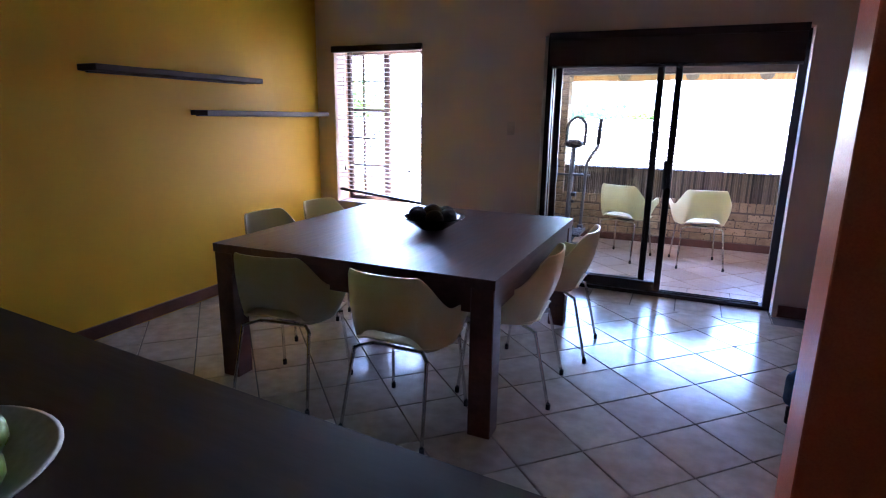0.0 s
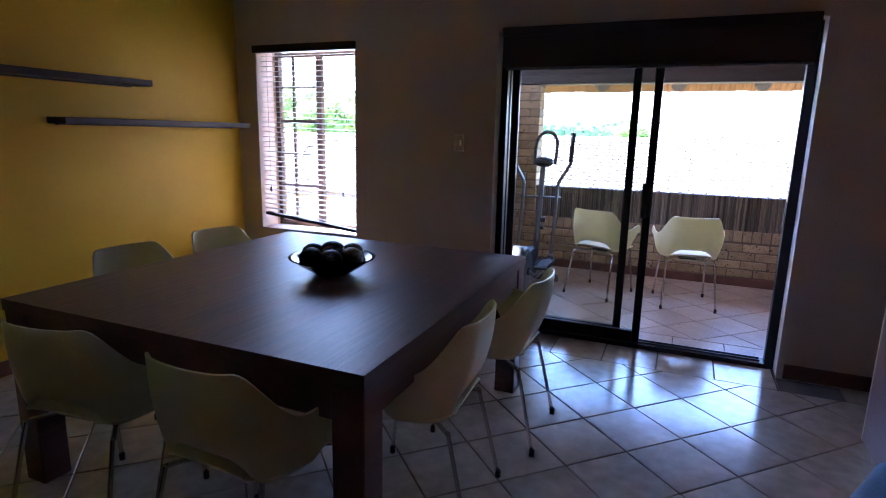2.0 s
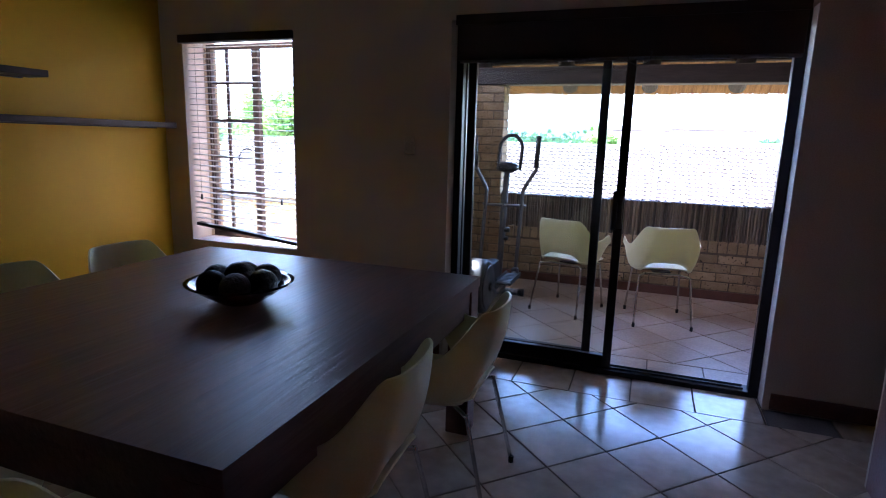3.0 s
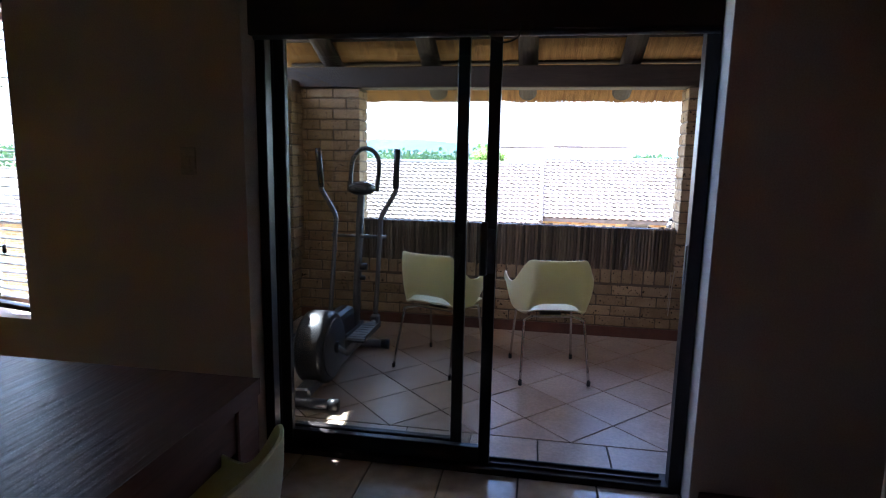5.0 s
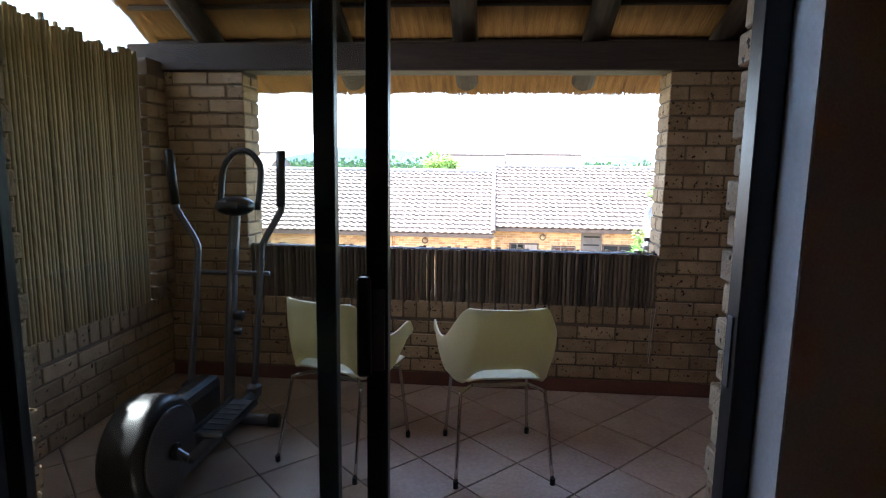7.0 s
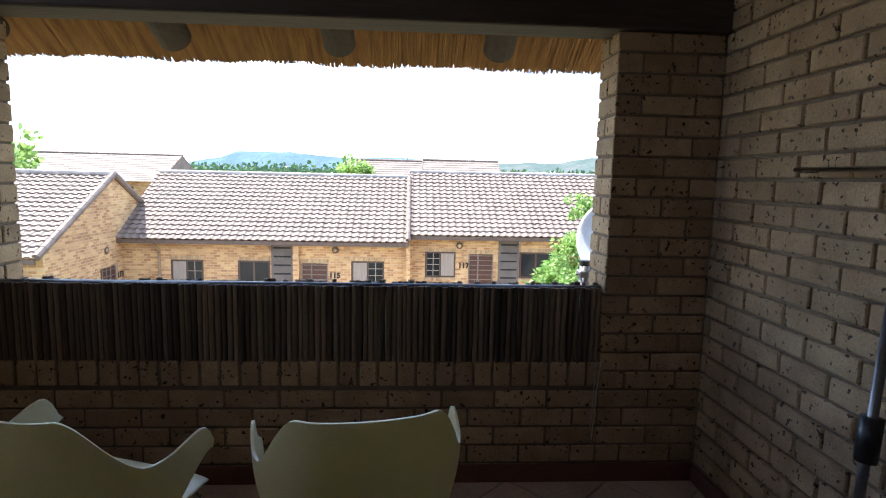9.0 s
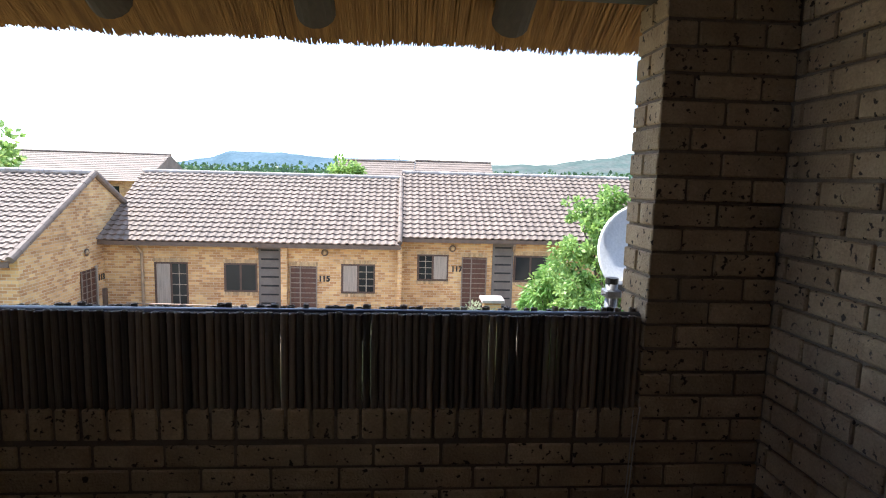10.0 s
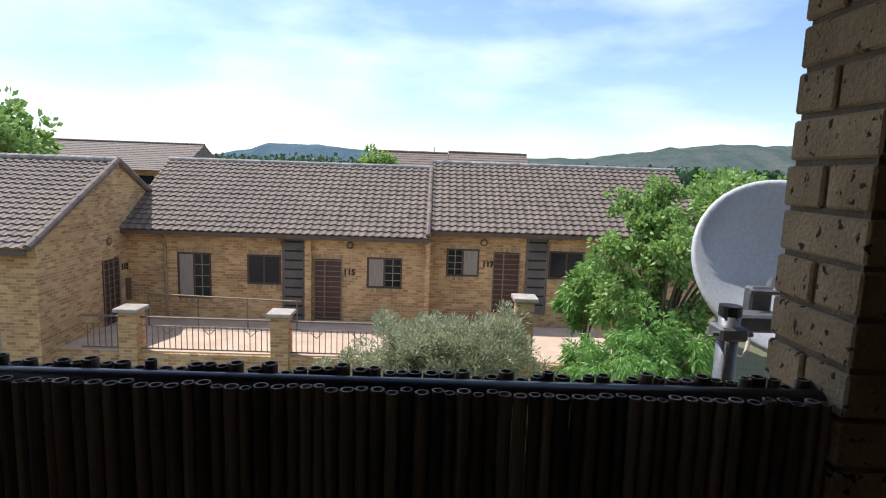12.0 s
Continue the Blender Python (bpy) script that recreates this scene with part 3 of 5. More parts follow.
def build_chair():
    ch = thing("armchair", "cream plastic shell armchair on chrome tube legs", "chair", pose(0, 0, 0), group="cream shell chairs")
    bm = bmesh.new()
    NS_, NV_ = 80, 14
    g = [[bm.verts.new(belt_point(-1 + 2 * i / NS_, j / NV_)) for j in range(NV_ + 1)] for i in range(NS_ + 1)]
    for i in range(NS_):
        for j in range(NV_):
            bm.faces.new((g[i][j], g[i + 1][j], g[i + 1][j + 1], g[i][j + 1]))
    sh = part("shell", bm, M_SHELL, ch, "cream moulded plastic back and arms", True)
    bm = bmesh.new()
    NX, NY = 18, 20
    g = []
    for i in range(NX + 1):
        row = []
        for j in range(NY + 1):
            u, t = -1 + 2 * i / NX, j / NY
            half = 0.205 + 0.02 * math.sin(math.pi * t) - 0.05 * max(0, (t - 0.8) / 0.2) ** 2 - 0.03 * max(0, (0.12 - t) / 0.12) ** 2
            z = 0.452 - 0.03 * (1 - u * u) * math.sin(math.pi * min(1, t * 1.1)) - 0.03 * max(0, (0.15 - t) / 0.15) ** 2 + 0.012 * max(0, (t - 0.8) / 0.2)
            row.append(bm.verts.new((u * half, -0.235 + 0.425 * t, z - 0.012 * abs(u) ** 6)))
        g.append(row)
    for i in range(NX):
        for j in range(NY):
            bm.faces.new((g[i][j], g[i + 1][j], g[i + 1][j + 1], g[i][j + 1]))
    st = part("seat", bm, M_SHELL, ch, "cream moulded seat pan", True)
    for o in (sh, st):
        so = o.modifiers.new("thickness", "SOLIDIFY")
        so.thickness, so.offset = 0.009, 0
        bv = o.modifiers.new("edge", "BEVEL")
        bv.width, bv.segments, bv.limit_method = 0.003, 2, "ANGLE"
    for sx in (-1, 1):
        for sy in (-1, 1):
            top = (sx * 0.13, sy * 0.10, 0.40)
            knee = (sx * 0.185, 0.0 + sy * 0.165, 0.392)
            foot = (sx * 0.215, sy * 0.245 + 0.02, 0.012)
            part("leg", tube(smooth_path([top, knee, (sx * 0.192, sy * 0.182, 0.36), foot], 5), 0.0085, 10), M_CHROME, ch, smooth=True)
            part("foot_cap", tube([(foot[0], foot[1], 0.0), (foot[0], foot[1], 0.03)], 0.0115, 10), M_RUBBER, ch, "black rubber foot")
    for sy in (-1, 1):
        part("cross_tube", tube([(-0.13, sy * 0.10, 0.40), (0.13, sy * 0.10, 0.40)], 0.0085, 8), M_CHROME, ch)
    part("seat_mount", box(-0.07, -0.10, 0.398, 0.07, 0.06, 0.412, 0.004), M_BLACKPL, ch, "black seat mount")
    return ch


chair = build_chair()
# the chair faces -y at turn 0 (its back stands at +y)
SEATS = [(-1.63, 1.62, 187), (-0.94, 1.60, 178), (-0.60, 2.16, 273), (-0.52, 2.82, 270), (-2.24, 2.36, 86), (-2.24, 2.99, 86), (0.355, 5.56, 190), (-0.365, 5.57, 160)]
chair.matrix_basis = pose(SEATS[0][0], SEATS[0][1], 0, 0, 0, SEATS[0][2])
for x, y, a in SEATS[1:]:
    c = copy_thing(chair, pose(x, y, 0, 0, 0, a))
    if y > 5:
        tagged(c, "cream plastic shell armchair standing on the balcony tiles", "chair", "balcony chairs")

# ---- kitchen counter and bowl of apples ----
ct = thing("kitchen_counter", "dark wooden breakfast counter with plain panel base", "counter", pose(-0.35, 0.012, 0, 0, 0, -5.5))
part("worktop", box(-1.9, -0.60, 0.95, 0.47, 0.0, 0.99, 0.004), M_COUNTER, ct)
part("front_panel", box(-1.85, -0.06, 0.0, 0.40, -0.03, 0.95, 0.003), M_COUNTER, ct)
part("end_panel", box(0.40, -0.55, 0.0, 0.43, -0.03, 0.95, 0.003), M_COUNTER, ct)
part("end_panel", box(-1.88, -0.55, 0.0, -1.85, -0.03, 0.95, 0.003), M_COUNTER, ct)
ab = thing("apple_bowl", "pale ceramic bowl on the counter", "bowl", pose(-0.555, -0.385, 0.99))
part("dish", lathe([(0.0, 0.004), (0.06, 0.0), (0.07, 0.006), (0.12, 0.035), (0.15, 0.06), (0.155, 0.064), (0.148, 0.066), (0.11, 0.042), (0.06, 0.014), (0.0, 0.012)], 40), M_CERAMIC, ab, smooth=True)
for i in range(6):
    a = i * 2 * math.pi / 5 + 0.4
    at = (0.076 * math.cos(a), 0.076 * math.sin(a), 0.062) if i < 5 else (0, 0, 0.095)
    o = thing("apple", "green apple lying in the pale bowl", "apple", pose(-0.555 + at[0], -0.385 + at[1], 0.99 + at[2], 20 * i, 12, 40 * i), group="green apples")
    part("flesh", lathe([(0.0, -0.026), (0.012, -0.031), (0.028, -0.022), (0.037, 0.0), (0.035, 0.016), (0.022, 0.03), (0.009, 0.029), (0.0, 0.022)], 20), M_APPLE, o, smooth=True)
    part("stalk", tube([(0, 0, 0.02), (0.004, 0, 0.042)], 0.0015, 6), M_DARKWOOD, o)

# ---- blue armchair and low bookcase on the east side ----
bs = thing("upholstered_stool", "low stool with blue fabric seat and dark wooden base", "stool", pose(1.03, 1.98, 0, 0, 0, -28))
part("cushion", box(-0.28, -0.28, 0.30, 0.28, 0.28, 0.45, 0.035, segs=3), M_BLUE, bs, smooth=True)
part("base_frame", box(-0.26, -0.26, 0.22, 0.26, 0.26, 0.30, 0.006), M_DARKWOOD, bs)
for sx in (-0.22, 0.22):
    for sy in (-0.22, 0.22):
        part("leg", tube([(sx, sy, 0.22), (sx * 1.05, sy * 1.05, 0.0)], [0.024, 0.016], 10), M_DARKWOOD, bs)
bc = thing("side_cabinet", "reddish wooden side cabinet with pale edges", "cabinet", pose(1.18, 3.02, 0))
part("side_panel", box(0, 0, 0, 0.022, 0.40, 1.0, 0.002), M_SKIRT, bc)
part("side_panel", box(0.70, 0, 0, 0.722, 0.40, 1.0, 0.002), M_SKIRT, bc)
part("edge_strip", box(0, 0.40, 0, 0.03, 0.418, 1.0, 0.002), M_PINE, bc, "pale wooden edge strip")
part("top", box(-0.01, 0, 1.0, 0.732, 0.42, 1.025, 0.003), M_PINE, bc)
part("back_panel", box(0.022, 0.385, 0, 0.70, 0.40, 1.0), M_SKIRT, bc)
for z in (0.05, 0.36, 0.68):
    part("shelf", box(0.022, 0.0, z, 0.70, 0.385, z + 0.02), M_SKIRT, bc)

# ---- balcony shell ----
BX0, BX1, BY, BZ = -1.76, 1.78, 6.43, 0.55    # inner faces of the side walls, the parapet's inner face, its top
structure("balcony_floor", box(BX0 - 0.3, YO - 0.2, -0.25, BX1 + 0.3, BY + 0.22, -0.012), M_GROUT, "grout bed under the balcony tiles", "floor")

brick_meshes = {}


def brick_mesh(l, d, h):
    key = (round(l, 3), round(d, 3), round(h, 3))
    if key not in brick_meshes:
        brick_meshes[key] = finish(box(-l / 2, -d / 2, -h / 2, l / 2, d / 2, h / 2, 0.0045), "brick", M_BRICK)
    return brick_meshes[key]


def lay(parent, x, y, z, l, d, h=0.074, turn=0.0):
    ob = new("brick", brick_mesh(l, d, h))
    ob.parent = parent
    ob.matrix_basis = pose(x + rng.uniform(-0.0015, 0.0015), y + rng.uniform(-0.0015, 0.0015), z, rng.uniform(-0.5, 0.5), rng.uniform(-0.4, 0.4), turn + rng.uniform(-0.4, 0.4))
    return ob


def courses(parent, face, along, a0, a1, z0, z1, sign, depth=0.05, shift=0):
    """Stretcher courses on a wall face: 'x' walls stand at x = face and run along y, 'y' walls the other way; sign points to the viewer's side."""
    z, k = z0, shift
    while z + 0.074 <= z1 + 0.001:
        a = a0 - (0.116 if k % 2 else 0.0)
        while a < a1 - 0.02:
            s, e = max(a, a0), min(a + 0.222, a1)
            if e - s > 0.03:
                c, off = (s + e) / 2, face - sign * (depth / 2)
                if along == "y":
                    lay(parent, off, c, z + 0.037, depth, e - s)
                else:
                    lay(parent, c, off, z + 0.037, e - s, depth)
            a += 0.232
        z += 0.085
        k += 1


# east side wall of face brick
we = structure("wall_balcony_east", box(BX1 + 0.014, YO - 0.02, -0.2, BX1 + 0.23, BY + 0.22, 3.4), M_MORTAR, "speckled tan face brick wall beside the balcony", "wall")
courses(we, BX1, "y", YO, BY, 0.09, 2.45, -1)
# parapet
pp = structure("parapet", box(-1.24, BY + 0.009, -0.2, 1.34, BY + 0.11, BZ - 0.012), M_MORTAR, "low tan brick parapet with a course of bricks on edge", "parapet")
courses(pp, BY, "x", -1.22, 1.322, 0.005, 0.43, -1)
x = -1.22
while x < 1.30:
    lay(pp, x + 0.037, BY + 0.055, BZ - 0.055, 0.072, 0.11, 0.108)
    x += 0.083


def pillar(x0, x1, side, lab):
    """Brick pillar at the parapet's end; side is the sign of the reveal's x direction."""
    p = structure("pillar", box(x0 + 0.009, BY + 0.009, -0.2, x1 - 0.009, BY + 0.213, 1.96), M_MORTAR, lab, "pillar")
    edge = x1 if side > 0 else x0
    far = x0 if side > 0 else x1
    z, k = 0.005, 0
    while z + 0.074 < 1.96:
        if k % 2:
            w = 0.106
            lay(p, edge - side * w / 2, BY + 0.111, z + 0.037, w, 0.222)
            a = w + 0.01
        else:
            for yy in (BY + 0.053, BY + 0.169):
                lay(p, edge - side * 0.111, yy, z + 0.037, 0.222, 0.106)
            a = 0.232
        while a < abs(far - edge) - 0.02:
            l = min(0.222, abs(far - edge) - a)
            lay(p, edge - side * (a + l / 2), BY + 0.053, z + 0.037, l, 0.106)
            a += 0.232
        z += 0.085
        k += 1
    return p


pillar(1.325, BX1 + 0.005, -1, "tan speckled brick pillar beside the balcony opening")
pillar(BX0 + 0.0, -1.225, 1, "tan brick pillar in the shaded balcony corner")
# west dwarf wall, its pier and brick ends at the door reveal
ww = structure("wall_balcony_west", box(BX0 - 0.2, YO - 0.02, -0.2, BX0 - 0.009, BY + 0.2, BZ - 0.012), M_MORTAR, "low tan brick wall under the reed screen", "wall")
courses(ww, BX0, "y", YO, BY, 0.005, 0.43, 1)
y = YO
while y < BY:
    lay(ww, BX0 - 0.055, y + 0.037, BZ - 0.055, 0.11, 0.072, 0.108)
    y += 0.083
wp = structure("pier", box(BX0 - 0.2, 6.25, BZ, BX0 + 0.03, BY + 0.2, 2.0), M_MORTAR, "brick pier where screen and pillar meet", "pier")
courses(wp, BX0 + 0.04, "y", 6.22, BY, BZ + 0.005, 1.98, 1)
dr = structure("door_reveal", box(DX1 - 0.004, YD + 0.203, -0.2, BX1 + 0.02, YO - 0.02, 2.6), M_MORTAR, "face brick reveal outside the sliding door", "wall")
z, k = 0.005, 0
while z < 2.1:
    lay(dr, DX1 + 0.033 + (0.0 if k % 2 else 0.010), YD + 0.262, z + 0.037, 0.106, 0.12)
    z += 0.085
    k += 1
dl = structure("door_reveal", box(-1.9, YD + 0.2, -0.2, DX0 - 0.012, YO - 0.02, 2.6), M_MORTAR, "face brick reveal outside the fixed door panel", "wall")
z, k = 0.005, 0
while z < 2.1:
    lay(dl, DX0 - 0.053 - (0.0 if k % 2 else 0.010), YD + 0.262, z + 0.037, 0.106, 0.12)
    z += 0.085
    k += 1
wr = structure("window_reveal", box(-3.45, YD + 0.2, -0.2, WX0 - 0.004, YO + 0.02, 2.6), M_BRICK, "face brick reveal outside the window", "wall")
structure("lintel", box(DX0 - 0.05, YD + 0.2, DZ + 0.01, DX1 + 0.05, YO - 0.02, 2.6), M_MORTAR, "brick lintel above the sliding door", "lintel")
for a in ((BX0, BY - 0.014, 0, BX1, BY - 0.002, 0.085), (BX1 - 0.014, YO, 0, BX1 - 0.002, BY - 0.014, 0.085)):
    structure("baseboard", box(*a, 0.003), M_SKIRT, "red-brown tile skirting on the balcony", "skirting")

# ---- bamboo and reed screens ----
cane_meshes = {}


def cane(parent, x, y, z0, z1, r, mat, kind):
    """Hollow cane with knots; a few shared shapes."""
    key = (kind, rng.randrange(5))
    if key not in cane_meshes:
        g = random.Random(len(cane_meshes))
        bm, prof, zz = bmesh.new(), [], 0.0
        knots = sorted(g.uniform(0.08, 0.95) for _ in range(2 if kind == "short" else 5))
        prof.append((1.0, 0.0))
        for kz in knots:
            prof += [(1.0, kz - 0.012), (1.14, kz), (1.0, kz + 0.012)]
        prof += [(1.0, 1.0), (0.68, 1.0), (0.66, 0.93)]
        lathe(prof, 9, bm)
        me = cane_meshes[key] = finish(bm, "cane", mat, True)
        me.materials.append(M_CUT)
        for f in me.polygons:
            if f.center.z > 0.999:
                f.material_index = 1
    ob = new("cane", cane_meshes[key])
    ob.parent = parent
    ob.matrix_basis = pose(x, y, z0, rng.uniform(-0.12, 0.12), rng.uniform(-0.12, 0.12) if z1 - z0 > 1 else rng.uniform(-0.5, 0.5), rng.uniform(0, 360)) @ Matrix.Diagonal((r, r, z1 - z0, 1))


sc = thing("bamboo_screen", "weathered dark bamboo screen on the parapet rail", "screen", pose(0, 0, 0))
x = -1.215
while x < 1.315:
    r = rng.uniform(0.0095, 0.0135)
    cane(sc, x + r, BY + 0.016 + rng.uniform(-0.003, 0.003), BZ - 0.01 - rng.uniform(0, 0.02), 0.877 + rng.uniform(-0.004, 0.003), r, M_BAMBOO, "short")
    x += 2 * r + (rng.uniform(0.0, 0.0012) if rng.random() < 0.93 else 0.003)
sc2 = thing("bamboo_screen", "second dark bamboo screen outside the parapet rail", "screen", pose(0, 0, 0))
x = -1.215
while x < 1.315:
    r = rng.uniform(0.010, 0.0145)
    cane(sc2, x + r, BY + 0.088, BZ - 0.005, 0.884 + rng.uniform(-0.010, 0.008), r, M_BAMBOO, "short")
    x += 2 * r + rng.uniform(0.0, 0.0015)
rail = thing("balcony_rail", "dark painted round steel rail along the parapet", "rail", pose(0, 0, 0))
part("pipe", tube([(-1.225, BY + 0.055, 0.862), (1.328, BY + 0.055, 0.862)], 0.021, 14), M_PIPE, rail, smooth=True)
for x in (-1.1, 0.0, 1.18):
    part("post", tube([(x, BY + 0.055, BZ), (x, BY + 0.055, 0.85)], 0.014, 10), M_PIPE, rail)
rs = thing("reed_screen", "tall pale reed screen tied above the low wall", "screen", pose(0, 0, 0))
y = YO + 0.02
while y < 6.22:
    r = rng.uniform(0.010, 0.015)
    cane(rs, BX0 - 0.012 + rng.uniform(-0.004, 0.004), y + r, BZ - 0.01, 2.03 + rng.uniform(-0.03, 0.02) + 0.02 * math.sin(y * 5), r, M_REED, "tall")
    y += 2.0 * r + rng.uniform(0.0, 0.004)
backing = part("lath_backing", box(BX0 - 0.034, YO + 0.02, BZ, BX0 - 0.028, 6.22, 1.97), M_BAMBOO, rs)
for z in (0.85, 1.3, 1.75):
    part("wire", tube([(BX0 + 0.001, YO + 0.02, z), (BX0 + 0.001, 6.22, z + 0.01)], 0.0016, 5), M_GALV, rs)
part("support_pole", tube([(BX0 - 0.05, YO + 0.02, 1.95), (BX0 - 0.05, 6.25, 1.97)], 0.022, 10), M_POLE, rs)

# ---- thatched roof on poles ----
RS = math.tan(radians(25))
def roof_z(y):
    return 1.925 + (7.2 - y) * RS
beam = thing("timber_beam", "dark timber beam resting on the brick pillars", "beam", pose(0, 0, 0))
bb = box(-1.95, BY - 0.03, 1.95, BX1 + 0.02, BY + 0.16, 2.115, 0.012, segs=2)
part("log", bb, M_BEAM, beam)
part("packing", box(-1.55, BY + 0.01, 1.93, -1.22, BY + 0.2, 1.95, 0.002), M_BEAM, beam)
for x in (-1.50, -0.66, 0.125, 0.91, 1.66):
    rf = thing("roof_pole", "dark round gum pole rafter under the thatch", "rafter", pose(0, 0, 0), group="rafters")
    y1, y0 = 6.97, 4.44
    pts = [(x + 0.006 * math.sin(3 * t), y1 + (y0 - y1) * t, roof_z(y1 + (y0 - y1) * t) - 0.055) for t in (0, 0.2, 0.5, 0.8, 1)]
    part("pole", tube(pts, [0.078, 0.078, 0.074, 0.072, 0.07], 16), M_POLE, rf, smooth=False)
y = 6.72
lat_i = 0
while y > 4.5:
    lt = thing("batten", "thin dark pole batten under the thatch", "batten", pose(0, 0, 0), group="battens")
    part("lath", tube([(-1.93, y, roof_z(y) + 0.035), (0, y + 0.005, roof_z(y) + 0.042), (BX1, y, roof_z(y) + 0.035)], 0.016, 8), M_POLE, lt)
    y -= 0.30
th = thing("thatched_roof", "golden thatched roof with ragged eave over the balcony", "roof", pose(0, 0, 0), kind="structure")
bm = bmesh.new()
v = [bm.verts.new(p) for p in ((-1.98, 7.13, roof_z(7.13) + 0.06), (BX1 + 0.3, 7.13, roof_z(7.13) + 0.06), (BX1 + 0.3, 4.35, roof_z(4.35) + 0.06), (-1.98, 4.35, roof_z(4.35) + 0.06))]
w = [bm.verts.new(q.co + Vector((0, 0.05, 0.20))) for q in v]
for f in ((v[0], v[1], v[2], v[3]), (w[3], w[2], w[1], w[0])):
    bm.faces.new(f)
for i in range(4):
    bm.faces.new((v[i], w[i], w[(i + 1) % 4], v[(i + 1) % 4]))
part("thatch_body", bm, M_THATCH, th)


def stalks(n, make):
    verts, faces = [], []
    for _ in range(n):
        p, q, r = make()
        p, q = Vector(p), Vector(q)
        d = (q - p).normalized()
        a = d.cross(Vector((0.3, 0.2, 1))).normalized() * r
        b = d.cross(a).normalized() * r
        k = len(verts)
        verts += [p + a, p - a * 0.5 + b, p - a * 0.5 - b, q + a * 0.8, q - a * 0.4 + b * 0.8, q - a * 0.4 - b * 0.8]
        faces += [(k, k + 1, k + 4, k + 3), (k + 1, k + 2, k + 5, k + 4), (k + 2, k, k + 3, k + 5), (k + 3, k + 4, k + 5)]
    me = bpy.data.meshes.new("straw")
    me.from_pydata(verts, [], faces)
    return me


def eave_stalk():
    x = rng.uniform(-1.98, BX1 + 0.1)
    y = rng.uniform(6.72, 7.06)
    h = rng.random() ** 1.6
    ye = y + rng.uniform(0.18, 0.32) + 0.02 * math.sin(x * 9) + (0.015 if rng.random() < 0.1 else 0)
    ye = min(max(ye, 7.17), 7.20 + 0.010 * math.sin(x * 7) + 0.006 * math.sin(x * 23) + rng.uniform(-0.012, 0.004))
    return (x, y, roof_z(y) + 0.055 + h * 0.16), (x + rng.uniform(-0.006, 0.006), ye, roof_z(ye) - 0.012 + h * 0.15), rng.uniform(0.003, 0.005)


def under_stalk():
    x, y = rng.uniform(-1.98, BX1), rng.uniform(4.6, 6.9)
    l = rng.uniform(0.2, 0.45)
    return (x, y - l / 2, roof_z(y - l / 2) + 0.058), (x + rng.uniform(-0.02, 0.02), y + l / 2, roof_z(y + l / 2) + rng.uniform(0.040, 0.058)), rng.uniform(0.0015, 0.003)


def verge_stalk():
    y = rng.uniform(4.5, 6.95)
    l = rng.uniform(0.2, 0.4)
    h, x = rng.random() * 0.2, -1.98 - rng.uniform(-0.03, 0.035)
    return (x, y - l / 2, roof_z(y - l / 2) + 0.05 + h), (x - rng.uniform(0, 0.03), y + l / 2, roof_z(y + l / 2) + 0.04 + h), rng.uniform(0.0016, 0.003)


for n, fn, lab in ((22000, eave_stalk, "ragged straw ends at the eave"), (7000, under_stalk, "loose straw under the thatch"), (1800, verge_stalk, "straw along the verge")):
    me = stalks(n, fn)
    me.materials.append(M_THATCH)
    o = new("straw", me)
    o.parent = th
    tagged(o, lab, kind="stuff")

# ---- elliptical trainer ----
el = thing("elliptical_trainer", "silver and black elliptical trainer on the balcony", "exercise machine", pose(-1.0, 5.2, 0))
part("base_tube", box(-0.045, -0.52, 0.05, 0.045, 0.55, 0.11, 0.012), M_SILVER, el)
for y in (-0.53, 0.54):
    part("foot_tube", tube([(-0.19, y, 0.035), (0.19, y, 0.035)], 0.03, 12), M_SILVER, el, smooth=True)
    for s in (-1, 1):
        part("end_cap", tube([(s * 0.165, y, 0.036), (s * 0.215, y, 0.036)], 0.036, 12), M_BLACKPL, el, smooth=True)


def disc(x0, x1, r, cy, cz, bev=0.03):
    """A round cover standing on edge, its axle along x."""
    bm = lathe([(0.0005, x0), (r - bev, x0), (r - bev * 0.3, x0 + bev * 0.3), (r, x0 + bev), (r, x1 - bev), (r - bev * 0.3, x1 - bev * 0.3), (r - bev, x1), (0.0005, x1)], 40)
    for v in bm.verts:
        v.co = Vector((v.co.z, v.co.y + cy, v.co.x + cz))
    return bm


part("flywheel_cover", disc(-0.085, 0.085, 0.215, -0.24, 0.265), M_BLACKPL, el, "black flywheel housing", True)
part("cover_disc", disc(0.086, 0.098, 0.175, -0.24, 0.265, 0.006), M_GREYPL, el, "grey side disc", True)
part("cover_disc", disc(-0.098, -0.086, 0.175, -0.24, 0.265, 0.006), M_GREYPL, el, "grey side disc", True)
part("hub", disc(0.098, 0.118, 0.035, -0.24, 0.265, 0.006), M_BLACKPL, el, smooth=True)
part("belt_guard", box(-0.06, -0.16, 0.12, 0.06, 0.26, 0.40, 0.04, segs=2), M_BLACKPL, el)
part("mast", tube(smooth_path([(0, 0.42, 0.09), (0, 0.47, 0.5), (0, 0.53, 0.9), (0, 0.58, 1.16)]), [0.028] * 19, 14), M_SILVER, el, smooth=True)
part("mast_knob", disc(0.02, 0.07, 0.025, 0.48, 0.62, 0.006), M_BLACKPL, el, smooth=True)
part("mast_knob", disc(0.02, 0.06, 0.018, 0.47, 0.54, 0.006), M_BLACKPL, el, smooth=True)
bm = ball(0.10, (0, 0.58, 1.17), 24, 0.5)
part("console", bm, M_BLACKPL, el, "black rounded display console", True)
